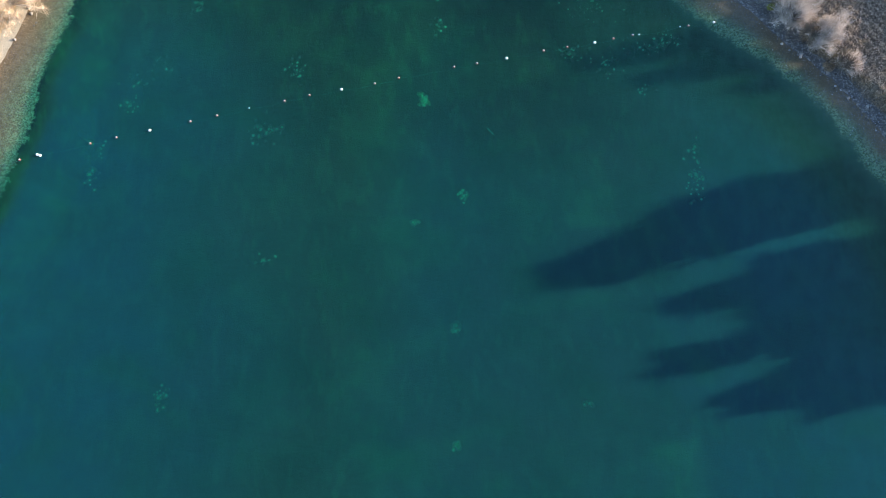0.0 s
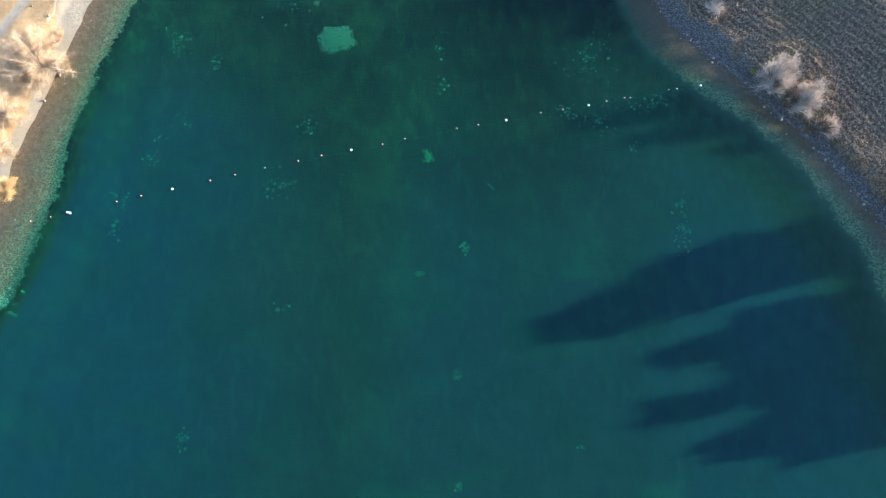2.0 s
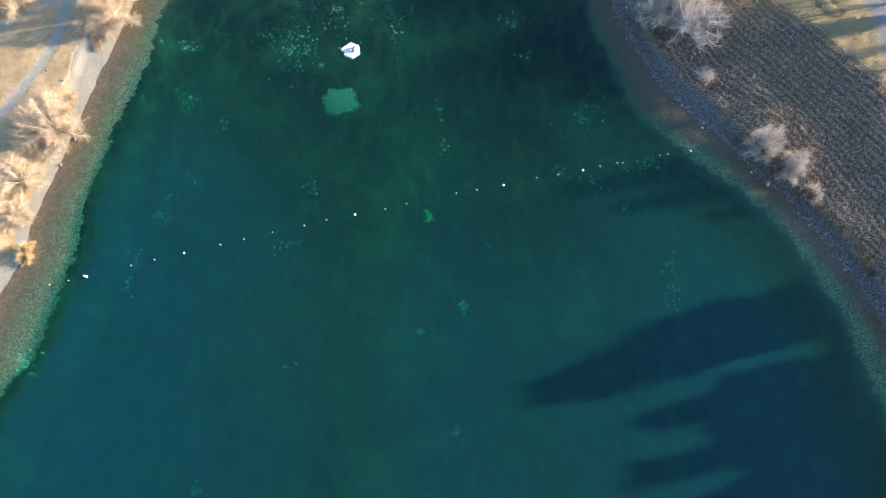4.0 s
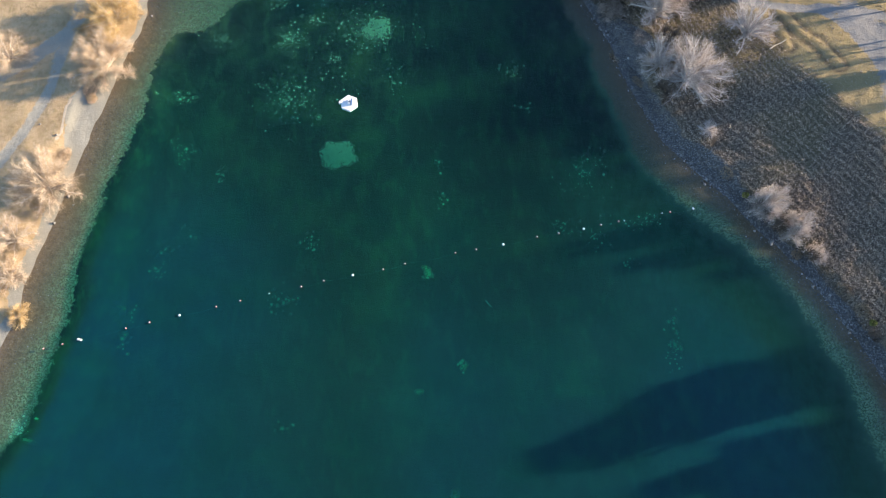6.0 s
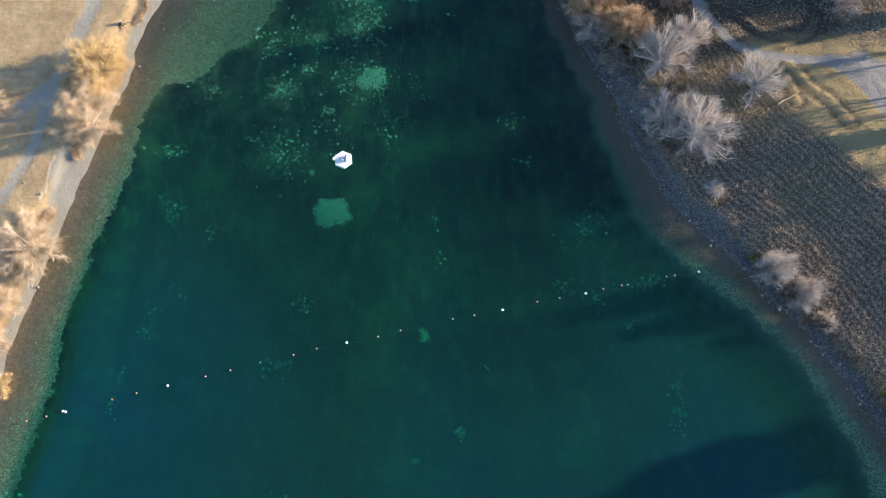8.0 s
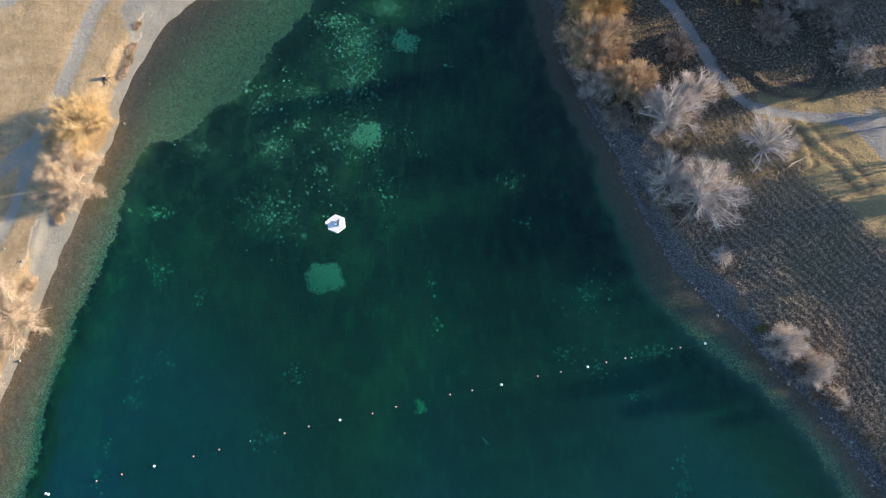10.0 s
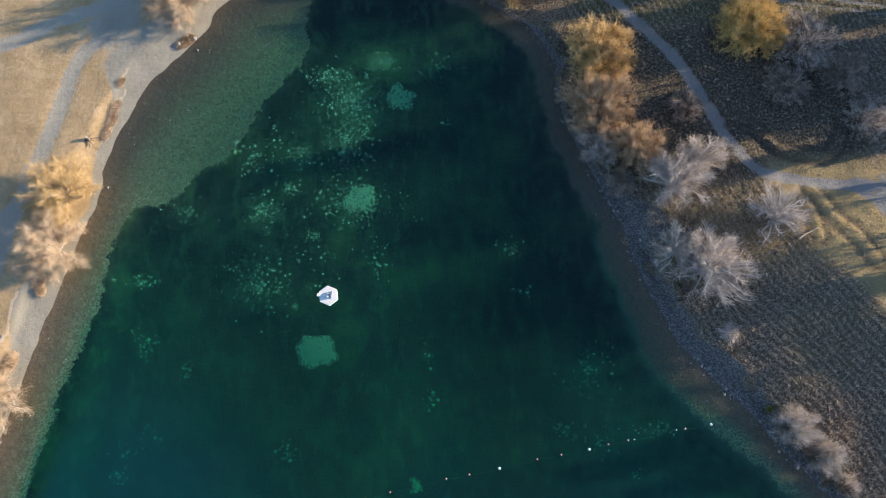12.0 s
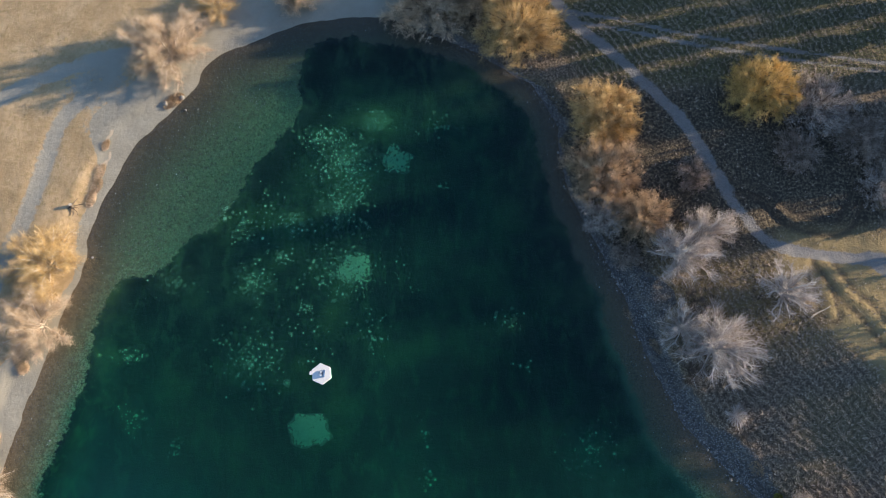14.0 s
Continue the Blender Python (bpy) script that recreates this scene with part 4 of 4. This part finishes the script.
# ---- pale clearings in the weed on the lake bed: x, y, half-widths, spots ----
HEAD_SPOTS = ((-14.5, 117.2, 2.8, 2.4, 26), (-15.1, 116.2, 5.5, 3.8, 60), (-15.1, 116.7, 10.0, 7.0, 60), (-11.2, 146.1, 3.1, 2.1, 14), (-32.5, 114.5, 3.6, 3.1, 42),
              (-27.7, 119.3, 2.3, 1.6, 18), (-10.6, 104.3, 2.5, 4.0, 16), (-23.0, 109.6, 1.5, 1.2, 10), (-47.0, 114.5, 4.6, 2.6, 16),
              (-35.3, 124.1, 2.9, 3.4, 22), (-25.9, 125.8, 3.2, 3.2, 24), (-38.7, 127.4, 2.1, 2.7, 8), (0.3, 145.0, 4.3, 2.3, 16), (1.4, 133.4, 1.3, 0.6, 5),
              (-30.3, 128.5, 4.2, 4.4, 16), (13.3, 108.1, 3.5, 2.4, 12))
MOSAIC_SPOTS = ((-16.5, 137.5, 5.5, 6.0, 170), (-21.0, 142.5, 5.5, 2.4, 70), (-17.5, 129.0, 3.2, 5.5, 70), (-13.5, 131.5, 2.0, 5.5, 30))
MIDDLE_SPOTS = ((-32.6, 100.3, 6.2, 4.9, 60), (-54.3, 101.2, 2.8, 2.0, 16), (-53.6, 90.0, 3.1, 3.3, 18), (-46.0, 85.3, 1.4, 2.6, 10), (-21.0, 106.0, 6.1, 8.0, 14),
                (27.7, 85.5, 4.2, 5.0, 38), (-0.6, 80.1, 1.1, 1.6, 7), (23.3, 74.4, 2.7, 2.0, 14), (39.4, 74.7, 2.8, 1.4, 20), (30.2, 72.7, 4.3, 3.4, 14),
                (-55.6, 70.9, 3.2, 2.2, 6), (-26.3, 70.6, 1.7, 2.0, 12), (-1.2, 87.9, 1.6, 3.6, 6), (36.8, 67.1, 3.2, 1.3, 7), (16.5, 99.7, 2.3, 1.9, 4))
SOUTH_SPOTS = ((44.8, 51.6, 1.4, 5.2, 22), (-58.0, 66.5, 1.6, 3.4, 8), (-52.5, 74.0, 2.6, 2.2, 3), (-62.6, 57.8, 1.7, 2.9, 5), (-63.5, 51.5, 1.2, 1.8, 4), (-31.4, 59.6, 2.5, 2.6, 14),
               (-3.1, 65.0, 1.1, 1.1, 10), (3.7, 47.0, 1.1, 1.2, 7), (-4.8, 42.3, 0.5, 0.5, 4), (-74.4, 34.7, 1.6, 1.9, 16),
               (-45.3, 13.0, 1.5, 2.3, 8), (-30.2, 35.5, 2.0, 0.8, 5), (2.0, 23.3, 1.0, 1.1, 6), (22.9, 11.5, 0.7, 0.4, 4), (2.0, 5.2, 0.5, 0.8, 4))


def bed_spots(name, label, rows, size, seed, kind="stuff", lift=0.02, veil=0.36, vary=0.6):
    """Low irregular mounds of pale marl lying on the bed."""
    rng = np.random.default_rng(seed)
    cx, cy, rr = [], [], []
    for x, y, hx, hy, n in rows:
        n = int(n * 2.7)
        a, s = rng.uniform(0, 2 * math.pi, n), np.abs(rng.normal(0, 0.72, n)) ** 0.8
        cx.append(x + np.cos(a) * s * hx)
        cy.append(y + np.sin(a) * s * hy)
        rr.append(1.1 * size * np.exp(rng.normal(0, 0.32, n)))
    cx, cy, rr = (np.concatenate(v) for v in (cx, cy, rr))
    k = 11
    ang = np.arange(k) * 2 * math.pi / k
    wob = 1 + rng.normal(0, 0.10, (len(cx), k))
    inner, outer = 0.55 * rr[:, None] * wob, 2.3 * rr[:, None] * wob
    x = np.concatenate([cx[:, None], cx[:, None] + inner * np.cos(ang), cx[:, None] + outer * np.cos(ang)], 1)
    y = np.concatenate([cy[:, None], cy[:, None] + inner * np.sin(ang), cy[:, None] + outer * np.sin(ang)], 1)
    z = lie(x.ravel(), y.ravel())[0].reshape(x.shape)
    up = rng.uniform(0.8, 1.6, (len(cx), 1)) * lift
    z = z + np.concatenate([up, np.repeat(up * 0.85, k, 1), np.full((len(cx), k), -0.04)], 1)
    i = np.arange(k)
    fan = np.stack([0 * i, 1 + i, 1 + (i + 1) % k, 0 * i], -1)
    band = np.stack([1 + i, 1 + k + i, 1 + k + (i + 1) % k, 1 + (i + 1) % k], -1)
    base = (np.arange(len(cx)) * (2 * k + 1))[:, None, None]
    fan, band = (base + fan[None]).reshape(-1, 4)[:, :3], (base + band[None]).reshape(-1, 4)
    tri = np.vstack([fan, band[:, [0, 1, 2]], band[:, [0, 2, 3]]])
    core = np.tile(np.concatenate([[0.8], np.full(k, 0.5), np.zeros(k)]), len(cx))
    ob = new(name, mesh_from(name, np.stack([x, y, z], -1).reshape(-1, 3), tri, MARL, [("core", core), ("torn", np.full(len(core), 0.25)), ("veil", np.full(len(core), veil)), ("vary", np.full(len(core), vary))], True))
    return tagged(ob, label, "lake bed", kind=kind)


bed_spots("marl_spots", "scattered pale green spots on the weedy lake bed", HEAD_SPOTS, 0.17, 71)
bed_spots("marl_mosaic", "dense mosaic of pale spots on the weedy lake bed", MOSAIC_SPOTS, 0.165, 72)
bed_spots("marl_spots", "scattered pale green spots on the weedy lake bed", MIDDLE_SPOTS, 0.19, 73, veil=0.55, vary=0.45)
bed_spots("marl_spots", "faint pale spots on the deeper lake bed", SOUTH_SPOTS, 0.28, 74, veil=0.75, vary=0.25)


def marl_sheet(name, label, x, y, hx, hy, seed, torn=0.9, veil=0.75, fade=4.0, vary=0.1):
    """One broad pale clearing: a thin lobed sheet lying on the bed."""
    rings, spokes = 10, 56
    a = np.arange(spokes) * 2 * math.pi / spokes
    lobes = 1 + 1.1 * (fractal(np.cos(a) * 1.5 + seed * 7.3, np.sin(a) * 1.5 + 3.1, 1.0, seed, 2) - 0.5)
    s = np.linspace(0.02, 1, rings)[:, None]
    px, py = x + hx * s * lobes * np.cos(a), y + hy * s * lobes * np.sin(a)
    z = lie(px.ravel(), py.ravel())[0].reshape(px.shape) + 0.05 * (1 - s ** 6) - 0.01
    i = (np.arange(rings - 1)[:, None] * spokes + np.arange(spokes)[None])
    j = (np.arange(rings - 1)[:, None] * spokes + (np.arange(spokes)[None] + 1) % spokes)
    faces = np.stack([i, i + spokes, j + spokes, j], -1).reshape(-1, 4)
    core = np.repeat(0.85 * (1 - s[:, 0] ** fade), spokes)
    ob = new(name, mesh_from(name, np.stack([px, py, z], -1).reshape(-1, 3), faces, MARL, [("core", core), ("torn", np.full(len(core), torn)), ("veil", np.full(len(core), veil)), ("vary", np.full(len(core), vary))], True))
    return tagged(ob, label, "clearing")


marl_sheet("marl_clearing", "large pale clearing in the weed near the raft", -21.1, 88.9, 4.3, 3.3, 5, 1.5, 0.72, 6.0)
marl_sheet("marl_clearing", "pale rounded clearing on the lake bed", -7.4, 138.6, 3.6, 2.9, 11, 3.2, 0.7)
marl_sheet("marl_clearing", "bright broken clearing ringed with spots", -14.6, 117.2, 3.4, 2.8, 17, 3.4)
marl_sheet("marl_clearing", "faint mottled clearing at the head of the lake", -11.0, 146.0, 3.2, 2.2, 23, 3.4, 0.2)

for i, (x, y, hx, hy) in enumerate(((-15.0, 117.0, 6.5, 5.0), (-16.5, 138.0, 7.5, 8.0), (-18.0, 129.0, 4.5, 6.0), (-32.5, 114.5, 4.2, 3.6), (-32.6, 100.3, 7.0, 5.5), (-35.3, 124.1, 3.4, 4.0),
                                    (-25.9, 125.8, 3.8, 3.8), (-11.2, 146.1, 4.0, 2.6), (-53.6, 90.0, 3.6, 4.0), (27.7, 85.5, 4.6, 5.6), (-47.0, 114.5, 5.0, 3.0), (-58.2, 66.5, 2.4, 4.2),
                                    (-54.3, 101.2, 3.4, 2.4), (-62.8, 57.5, 2.2, 3.2))):
    marl_sheet("marl_haze", "faint pale haze of marl over the weedy bed", x, y, hx, hy, 31 + i, 2.2, 0.15 if i < 4 else 0.08, 1.3, 0.03)

# ---- loose stones ----
OCTA = np.array([(1, 0, 0), (0, 1, 0), (-1, 0, 0), (0, -1, 0), (0, 0, 1), (0, 0, -1)], float)
OCTA_FACES = np.array([(0, 1, 4), (1, 2, 4), (2, 3, 4), (3, 0, 4), (1, 0, 5), (2, 1, 5), (3, 2, 5), (0, 3, 5)])


def pebbles(name, label, x, y, size, seed):
    rng = np.random.default_rng(seed)
    z, m = lie(x, y)
    keep = m["deep"] < 0.25
    x, y, z = x[keep], y[keep], z[keep]
    n = len(x)
    s = size * np.exp(rng.normal(0, 0.38, n))
    a = rng.uniform(0, 2 * math.pi, n)
    v = OCTA[None] * (rng.uniform(0.75, 1.25, (n, 6, 3)) * np.array([1.2, 0.9, 0.65])) * s[:, None, None]
    rx = v[..., 0] * np.cos(a)[:, None] - v[..., 1] * np.sin(a)[:, None]
    ry = v[..., 0] * np.sin(a)[:, None] + v[..., 1] * np.cos(a)[:, None]
    v = np.stack([rx + x[:, None], ry + y[:, None], v[..., 2] + (z + s * 0.2)[:, None]], -1).reshape(-1, 3)
    f = (np.arange(n)[:, None, None] * 6 + OCTA_FACES[None]).reshape(-1, 3)
    return tagged(new(name, mesh_from(name, v, f, PEBBLE)), label, "stones", kind="stuff")


def along(line, n, low, high, seed):
    """Places beside a line, between two distances on its land side (right of an eastward, left of a westward run)."""
    rng = np.random.default_rng(seed)
    line = np.asarray(line)
    seg = rng.integers(0, len(line) - 1, n * 2)
    s = rng.uniform(0, 1, n * 2)[:, None]
    p = line[seg] * (1 - s) + line[seg + 1] * s
    t = line[seg + 1] - line[seg]
    t = t / (np.linalg.norm(t, axis=1, keepdims=True) + 1e-9)
    p = p + np.stack([-t[:, 1], t[:, 0]], -1) * rng.uniform(low, high, n * 2)[:, None]
    ok = (p[:, 1] > 20) & (p[:, 1] < 172)
    return p[ok][:n, 0], p[ok][:n, 1]


EAST_LINE, WEST_LINE = curve_through(SHORE_EAST), curve_through(SHORE_WEST)
pebbles("shore_stones", "grey stones strewn along the shaded shore", *along(EAST_LINE, 5200, -0.6, 3.4, 81), 0.09, 82)
pebbles("shelf_stones", "dark stones on the shallow stony lake bed", *along(EAST_LINE, 5200, -6.0, -0.1, 83), 0.055, 84)
pebbles("beach_stones", "small pale stones on the gravel beach", *along(WEST_LINE, 700, -0.3, 3.4, 85), 0.04, 86)
pebbles("shelf_stones", "small stones on the shallow lake bed", *along(WEST_LINE, 6500, -13.0, -0.2, 87), 0.055, 88)


def boulder_mesh(seed):
    rng = random.Random(seed)
    bm = bmesh.new()
    bmesh.ops.create_icosphere(bm, subdivisions=2, radius=1.0)
    for v in bm.verts:
        v.co *= 0.82 + 0.35 * noise.noise(v.co * 1.4 + Vector((seed * 3.1, 0, 0))) + rng.uniform(-0.05, 0.05)
        v.co.z *= 0.7
    return from_bm("boulder", bm, STONE, True)


ROCKS = [boulder_mesh(s) for s in range(5)]
rng = random.Random(91)
ex, ey = along(EAST_LINE, 110, -0.5, 1.4, 92)
for i, (x, y) in enumerate((x, y) for x, y in zip(ex, ey) if y < 112 or rng.random() < 0.25):
    s = rng.uniform(0.14, 0.34)
    ob = new("shore_rock", ROCKS[i % 5])
    ob.matrix_basis = pose(x, y, height_at(x, y) + s * 0.25, rng.uniform(-15, 15), rng.uniform(-15, 15), rng.uniform(0, 360)) @ Matrix.Scale(s, 4)
    tagged(ob, "rounded grey rock at the water's edge", "rock", "rocks along the east shore")
for i, (x, y, s) in enumerate(((-50.8, 148.2, 0.62), (-47.9, 149.6, 0.6), (-47.1, 147.2, 0.3), (-73.4, 80.4, 0.5), (-72.8, 79.2, 0.45), (-72.2, 78.0, 0.4), (-74.0, 72.6, 0.35),
                               (-76.0, 90.5, 0.3), (-79.6, 92.8, 0.25), (-61.3, 118.5, 0.28), (-78.0, 56.5, 0.3))):
    ob = new("beach_rock", ROCKS[i % 5])
    ob.matrix_basis = pose(x, y, max(height_at(x, y), -0.15) + s * 0.3, 5, -8, 70 * i) @ Matrix.Scale(s, 4)
    tagged(ob, "pale rounded rock on the gravel beach", "rock", "rocks on the west beach")


# ---- grass ----
def tufts(name, label, x, y, height, width, blades, seed, material, lean=0.45):
    """Clumps of pointed blades standing on the ground."""
    rng = np.random.default_rng(seed)
    n = len(x)
    z = lie(x, y)[0]
    size = np.exp(rng.normal(0, 0.22, n))
    a = rng.uniform(0, 2 * math.pi, (n, blades))
    h = height * size[:, None] * rng.uniform(0.6, 1.2, (n, blades))
    root = np.stack([x, y, z - 0.03], -1)[:, None]
    out = np.stack([np.cos(a), np.sin(a), 0 * a], -1)
    side = np.stack([-np.sin(a), np.cos(a), 0 * a], -1)
    half = (width * size)[:, None, None] / 2
    foot = root + out * half * 0.6
    tip = foot + out * (h * lean * rng.uniform(0.4, 1.6, (n, blades)))[..., None] + np.array([0, 0, 1.0]) * h[..., None]
    back = foot - out * half * 0.5
    v = np.stack([foot + side * half, foot - side * half, back, tip], 2).reshape(-1, 3)
    k = np.array([(0, 1, 3), (1, 2, 3)])
    f = (np.arange(n * blades)[:, None, None] * 4 + k[None]).reshape(-1, 3)
    return tagged(new(name, mesh_from(name, v, f, material)), label, "grass", kind="stuff")


def scatter(n, x0, x1, y0, y1, seed, wanted, patch=6.0, even=0.35):
    """Random places on land, thinned by a function of the ground masks."""
    rng = np.random.default_rng(seed)
    x, y = rng.uniform(x0, x1, n), rng.uniform(y0, y1, n)
    z, m = lie(x, y)
    keep = rng.uniform(0, 1, n) < np.where(z > 0.25, wanted(m), 0) * (even + (1.45 - even) * smooth(fractal(x, y, patch, seed), 0.3, 0.7))
    return x[keep], y[keep]


tufts("tussock_grass", "pale dry tussock grass on the rough slope",
      *scatter(170000, 26, 100, 40, 186, 95, lambda m: m["slope"] * (0.12 + 0.88 * m["row"] ** 2) * (1 - m["path"]) * (1 - m["beach"]) * (1 - 0.93 * m["litter"]), 5.0, 0.7), 0.24, 0.085, 5, 96, TUSSOCK, 0.9)
tufts("meadow_grass", "short dry winter grass on the terrace and meadow",
      *scatter(50000, -100, -42, 40, 186, 97, lambda m: (1 - m["path"]) * (1 - m["beach"]), 9.0), 0.05, 0.12, 2, 98, SWARD)
tufts("terrace_grass", "short yellow-green grass on the sunny terrace",
      *scatter(30000, 60, 112, 76, 128, 99, lambda m: (1 - m["slope"]) * (1 - m["path"]), 5.0), 0.06, 0.14, 2, 100, SWARD)


def grass_clump(name, label, x, y, w, l, height, n, seed, material, turn=0.0):
    """One bushy clump of dry stems."""
    rng = np.random.default_rng(seed)
    a, s = rng.uniform(0, 2 * math.pi, n), np.sqrt(rng.uniform(0, 1, n))
    base = np.stack([np.cos(a) * s * w / 2, np.sin(a) * s * l / 2, 0 * a], -1)
    c, q = math.cos(radians(turn)), math.sin(radians(turn))
    wx, wy = x + base[:, 0] * c - base[:, 1] * q, y + base[:, 0] * q + base[:, 1] * c
    z0 = height_at(x, y)
    base = np.stack([wx - x, wy - y, lie(wx, wy)[0] - z0 - 0.02], -1)
    tip = base + rng.normal(0, 0.55, (n, 3)) * height + np.array([0, 0, 1.0]) * (height * rng.uniform(0.5, 1.1, (n, 1)))
    ob = new(name, mesh_from(name, *prisms(base, tip, np.full(n, 0.02), np.full(n, 0.006), 3), material))
    ob.matrix_basis = pose(x, y, z0)
    return tagged(ob, label, "grass clump")


grass_clump("grass_clump", "rust-brown dry grass between two beach rocks", -49.4, 148.9, 2.2, 4.6, 0.35, 1800, 111, RUST_TWIG, -50)
for i, (x, y, w, l, h) in enumerate(((-61.6, 134.5, 1.6, 3.6, 0.3), (-61.9, 131.8, 1.8, 3.4, 0.32), (-62.6, 129.2, 1.6, 3.0, 0.3), (-61.0, 139.8, 1.2, 2.4, 0.3), (-71.2, 100.6, 2.6, 3.2, 0.35),
                                     (-70.6, 98.8, 1.8, 2.0, 0.5), (-74.0, 86.0, 2.0, 4.0, 0.6))):
    grass_clump("grass_clump", "dry reddish-brown grass on the lip of the bank", x, y, w, l, h, 1100, 120 + i, TAN, -20)
for i, (x, y, w, l, h) in enumerate(((54.3, 82.6, 1.8, 3.0, 0.5), (65.6, 66.5, 2.0, 2.0, 0.6), (73.0, 59.4, 2.2, 3.6, 0.5), (75.8, 55.6, 2.2, 3.4, 0.5), (70.6, 63.0, 1.6, 2.6, 0.4),
                                     (39.0, 103.0, 1.4, 3.2, 0.5), (34.6, 108.5, 1.2, 3.0, 0.4), (49.6, 122.5, 3.4, 2.8, 0.6))):
    grass_clump("grass_clump", "dry russet grass on the east bank", x, y, w, l, 0.45 * h, int(110 * w * l), 140 + i, DRY_STEM, 35)


def leafy_bush(x, y):
    rng = np.random.default_rng(161)
    n = 420
    d = rng.normal(0, 1, (n, 3))
    d /= np.linalg.norm(d, axis=1, keepdims=True)
    c = d * rng.uniform(0.3, 0.75, (n, 1)) * np.array([1, 0.8, 0.7]) + np.array([0, 0, 0.65])
    u, w = rng.normal(0, 0.09, (n, 3)), rng.normal(0, 0.09, (n, 3))
    v = np.stack([c - u, c + w, c + u, c - w], 1).reshape(-1, 3)
    thing = new("leafy_bush")
    thing.matrix_basis = pose(x, y, height_at(x, y))
    part("foliage", mesh_from("foliage", v, np.arange(n * 4).reshape(-1, 4), LEAF_GREEN), thing)
    a = np.zeros((7, 3))
    b = np.stack([np.cos(np.arange(7)) * 0.4, np.sin(np.arange(7)) * 0.35, np.full(7, 0.8)], -1)
    part("stem", mesh_from("stem", *prisms(a, b, np.full(7, 0.03), np.full(7, 0.012), 5), DARK_BARK), thing)
    tagged(thing, "small bright yellow-green bush above the stones", "bush")


leafy_bush(57.4, 78.2)
leafy_bush(76.8, 53.4)


def stump(x, y):
    """An upturned stump with spreading roots."""
    rng = np.random.default_rng(171)
    thing = new("tree_stump")
    thing.matrix_basis = pose(x, y, height_at(x, y), 0, 0, 20)
    body = prisms(np.array([(0, 0, -0.1), (0.05, 0, 0.5)]), np.array([(0.05, 0, 0.5), (0.15, 0.05, 1.0)]), [0.42, 0.36], [0.36, 0.30], 10)
    part("trunk", mesh_from("trunk", *body, DARK_BARK, shade=True), thing)
    bm = bmesh.new()
    bmesh.ops.create_circle(bm, cap_ends=True, segments=10, radius=0.3, matrix=pose(0.15, 0.05, 1.0, 6, 4, 0))
    part("cut_face", from_bm("cut_face", bm, PALE_BARK), thing, "pale weathered cut face")
    for k in range(8):
        a = k * 0.8 + rng.uniform(-0.2, 0.2)
        p = np.array([math.cos(a) * 0.3, math.sin(a) * 0.3, 0.25])
        q = p + np.array([math.cos(a + 0.2), math.sin(a + 0.2), -0.3]) * rng.uniform(0.5, 1.1)
        e = q + np.array([math.cos(a - 0.2), math.sin(a - 0.2), 0.1]) * rng.uniform(0.4, 0.9)
        part("root", mesh_from("root", *prisms([p, q], [q, e], [0.10, 0.06], [0.06, 0.02], 6), DARK_BARK, shade=True), thing)
    tagged(thing, "weathered tree stump with spreading roots on the meadow", "stump")


stump(-65.7, 127.8)


def fallen_log(name, label, a, b, r, seed):
    rng = np.random.default_rng(seed)
    a, b = np.array([*a, height_at(*a) + r]), np.array([*b, height_at(*b) + r])
    s = np.linspace(0, 1, 6)[:, None]
    p = a + (b - a) * s + rng.normal(0, 0.05, (6, 3))
    rr = r * (1 - 0.5 * s[:, 0])
    thing = new(name)
    part("trunk", mesh_from("trunk", *prisms(p[:-1], p[1:], rr[:-1], rr[1:], 8), PALE_BARK, shade=True), thing)
    for k in (1, 2, 3, 4):
        q = p[k] + rng.normal(0, 0.5, 3) + np.array([0, 0, 0.45])
        part("branch_stub", mesh_from("branch_stub", *prisms([p[k]], [q], [0.05], [0.02], 5), PALE_BARK), thing)
    tagged(thing, label, "log")


fallen_log("sunken_branch", "pale sunken branch lying on the lake bed", (8.0, 59.6), (9.2, 58.4), 0.07, 182)
fallen_log("fallen_log", "pale fallen log on the rough grass", (64.2, 107.5), (67.6, 109.4), 0.13, 181)
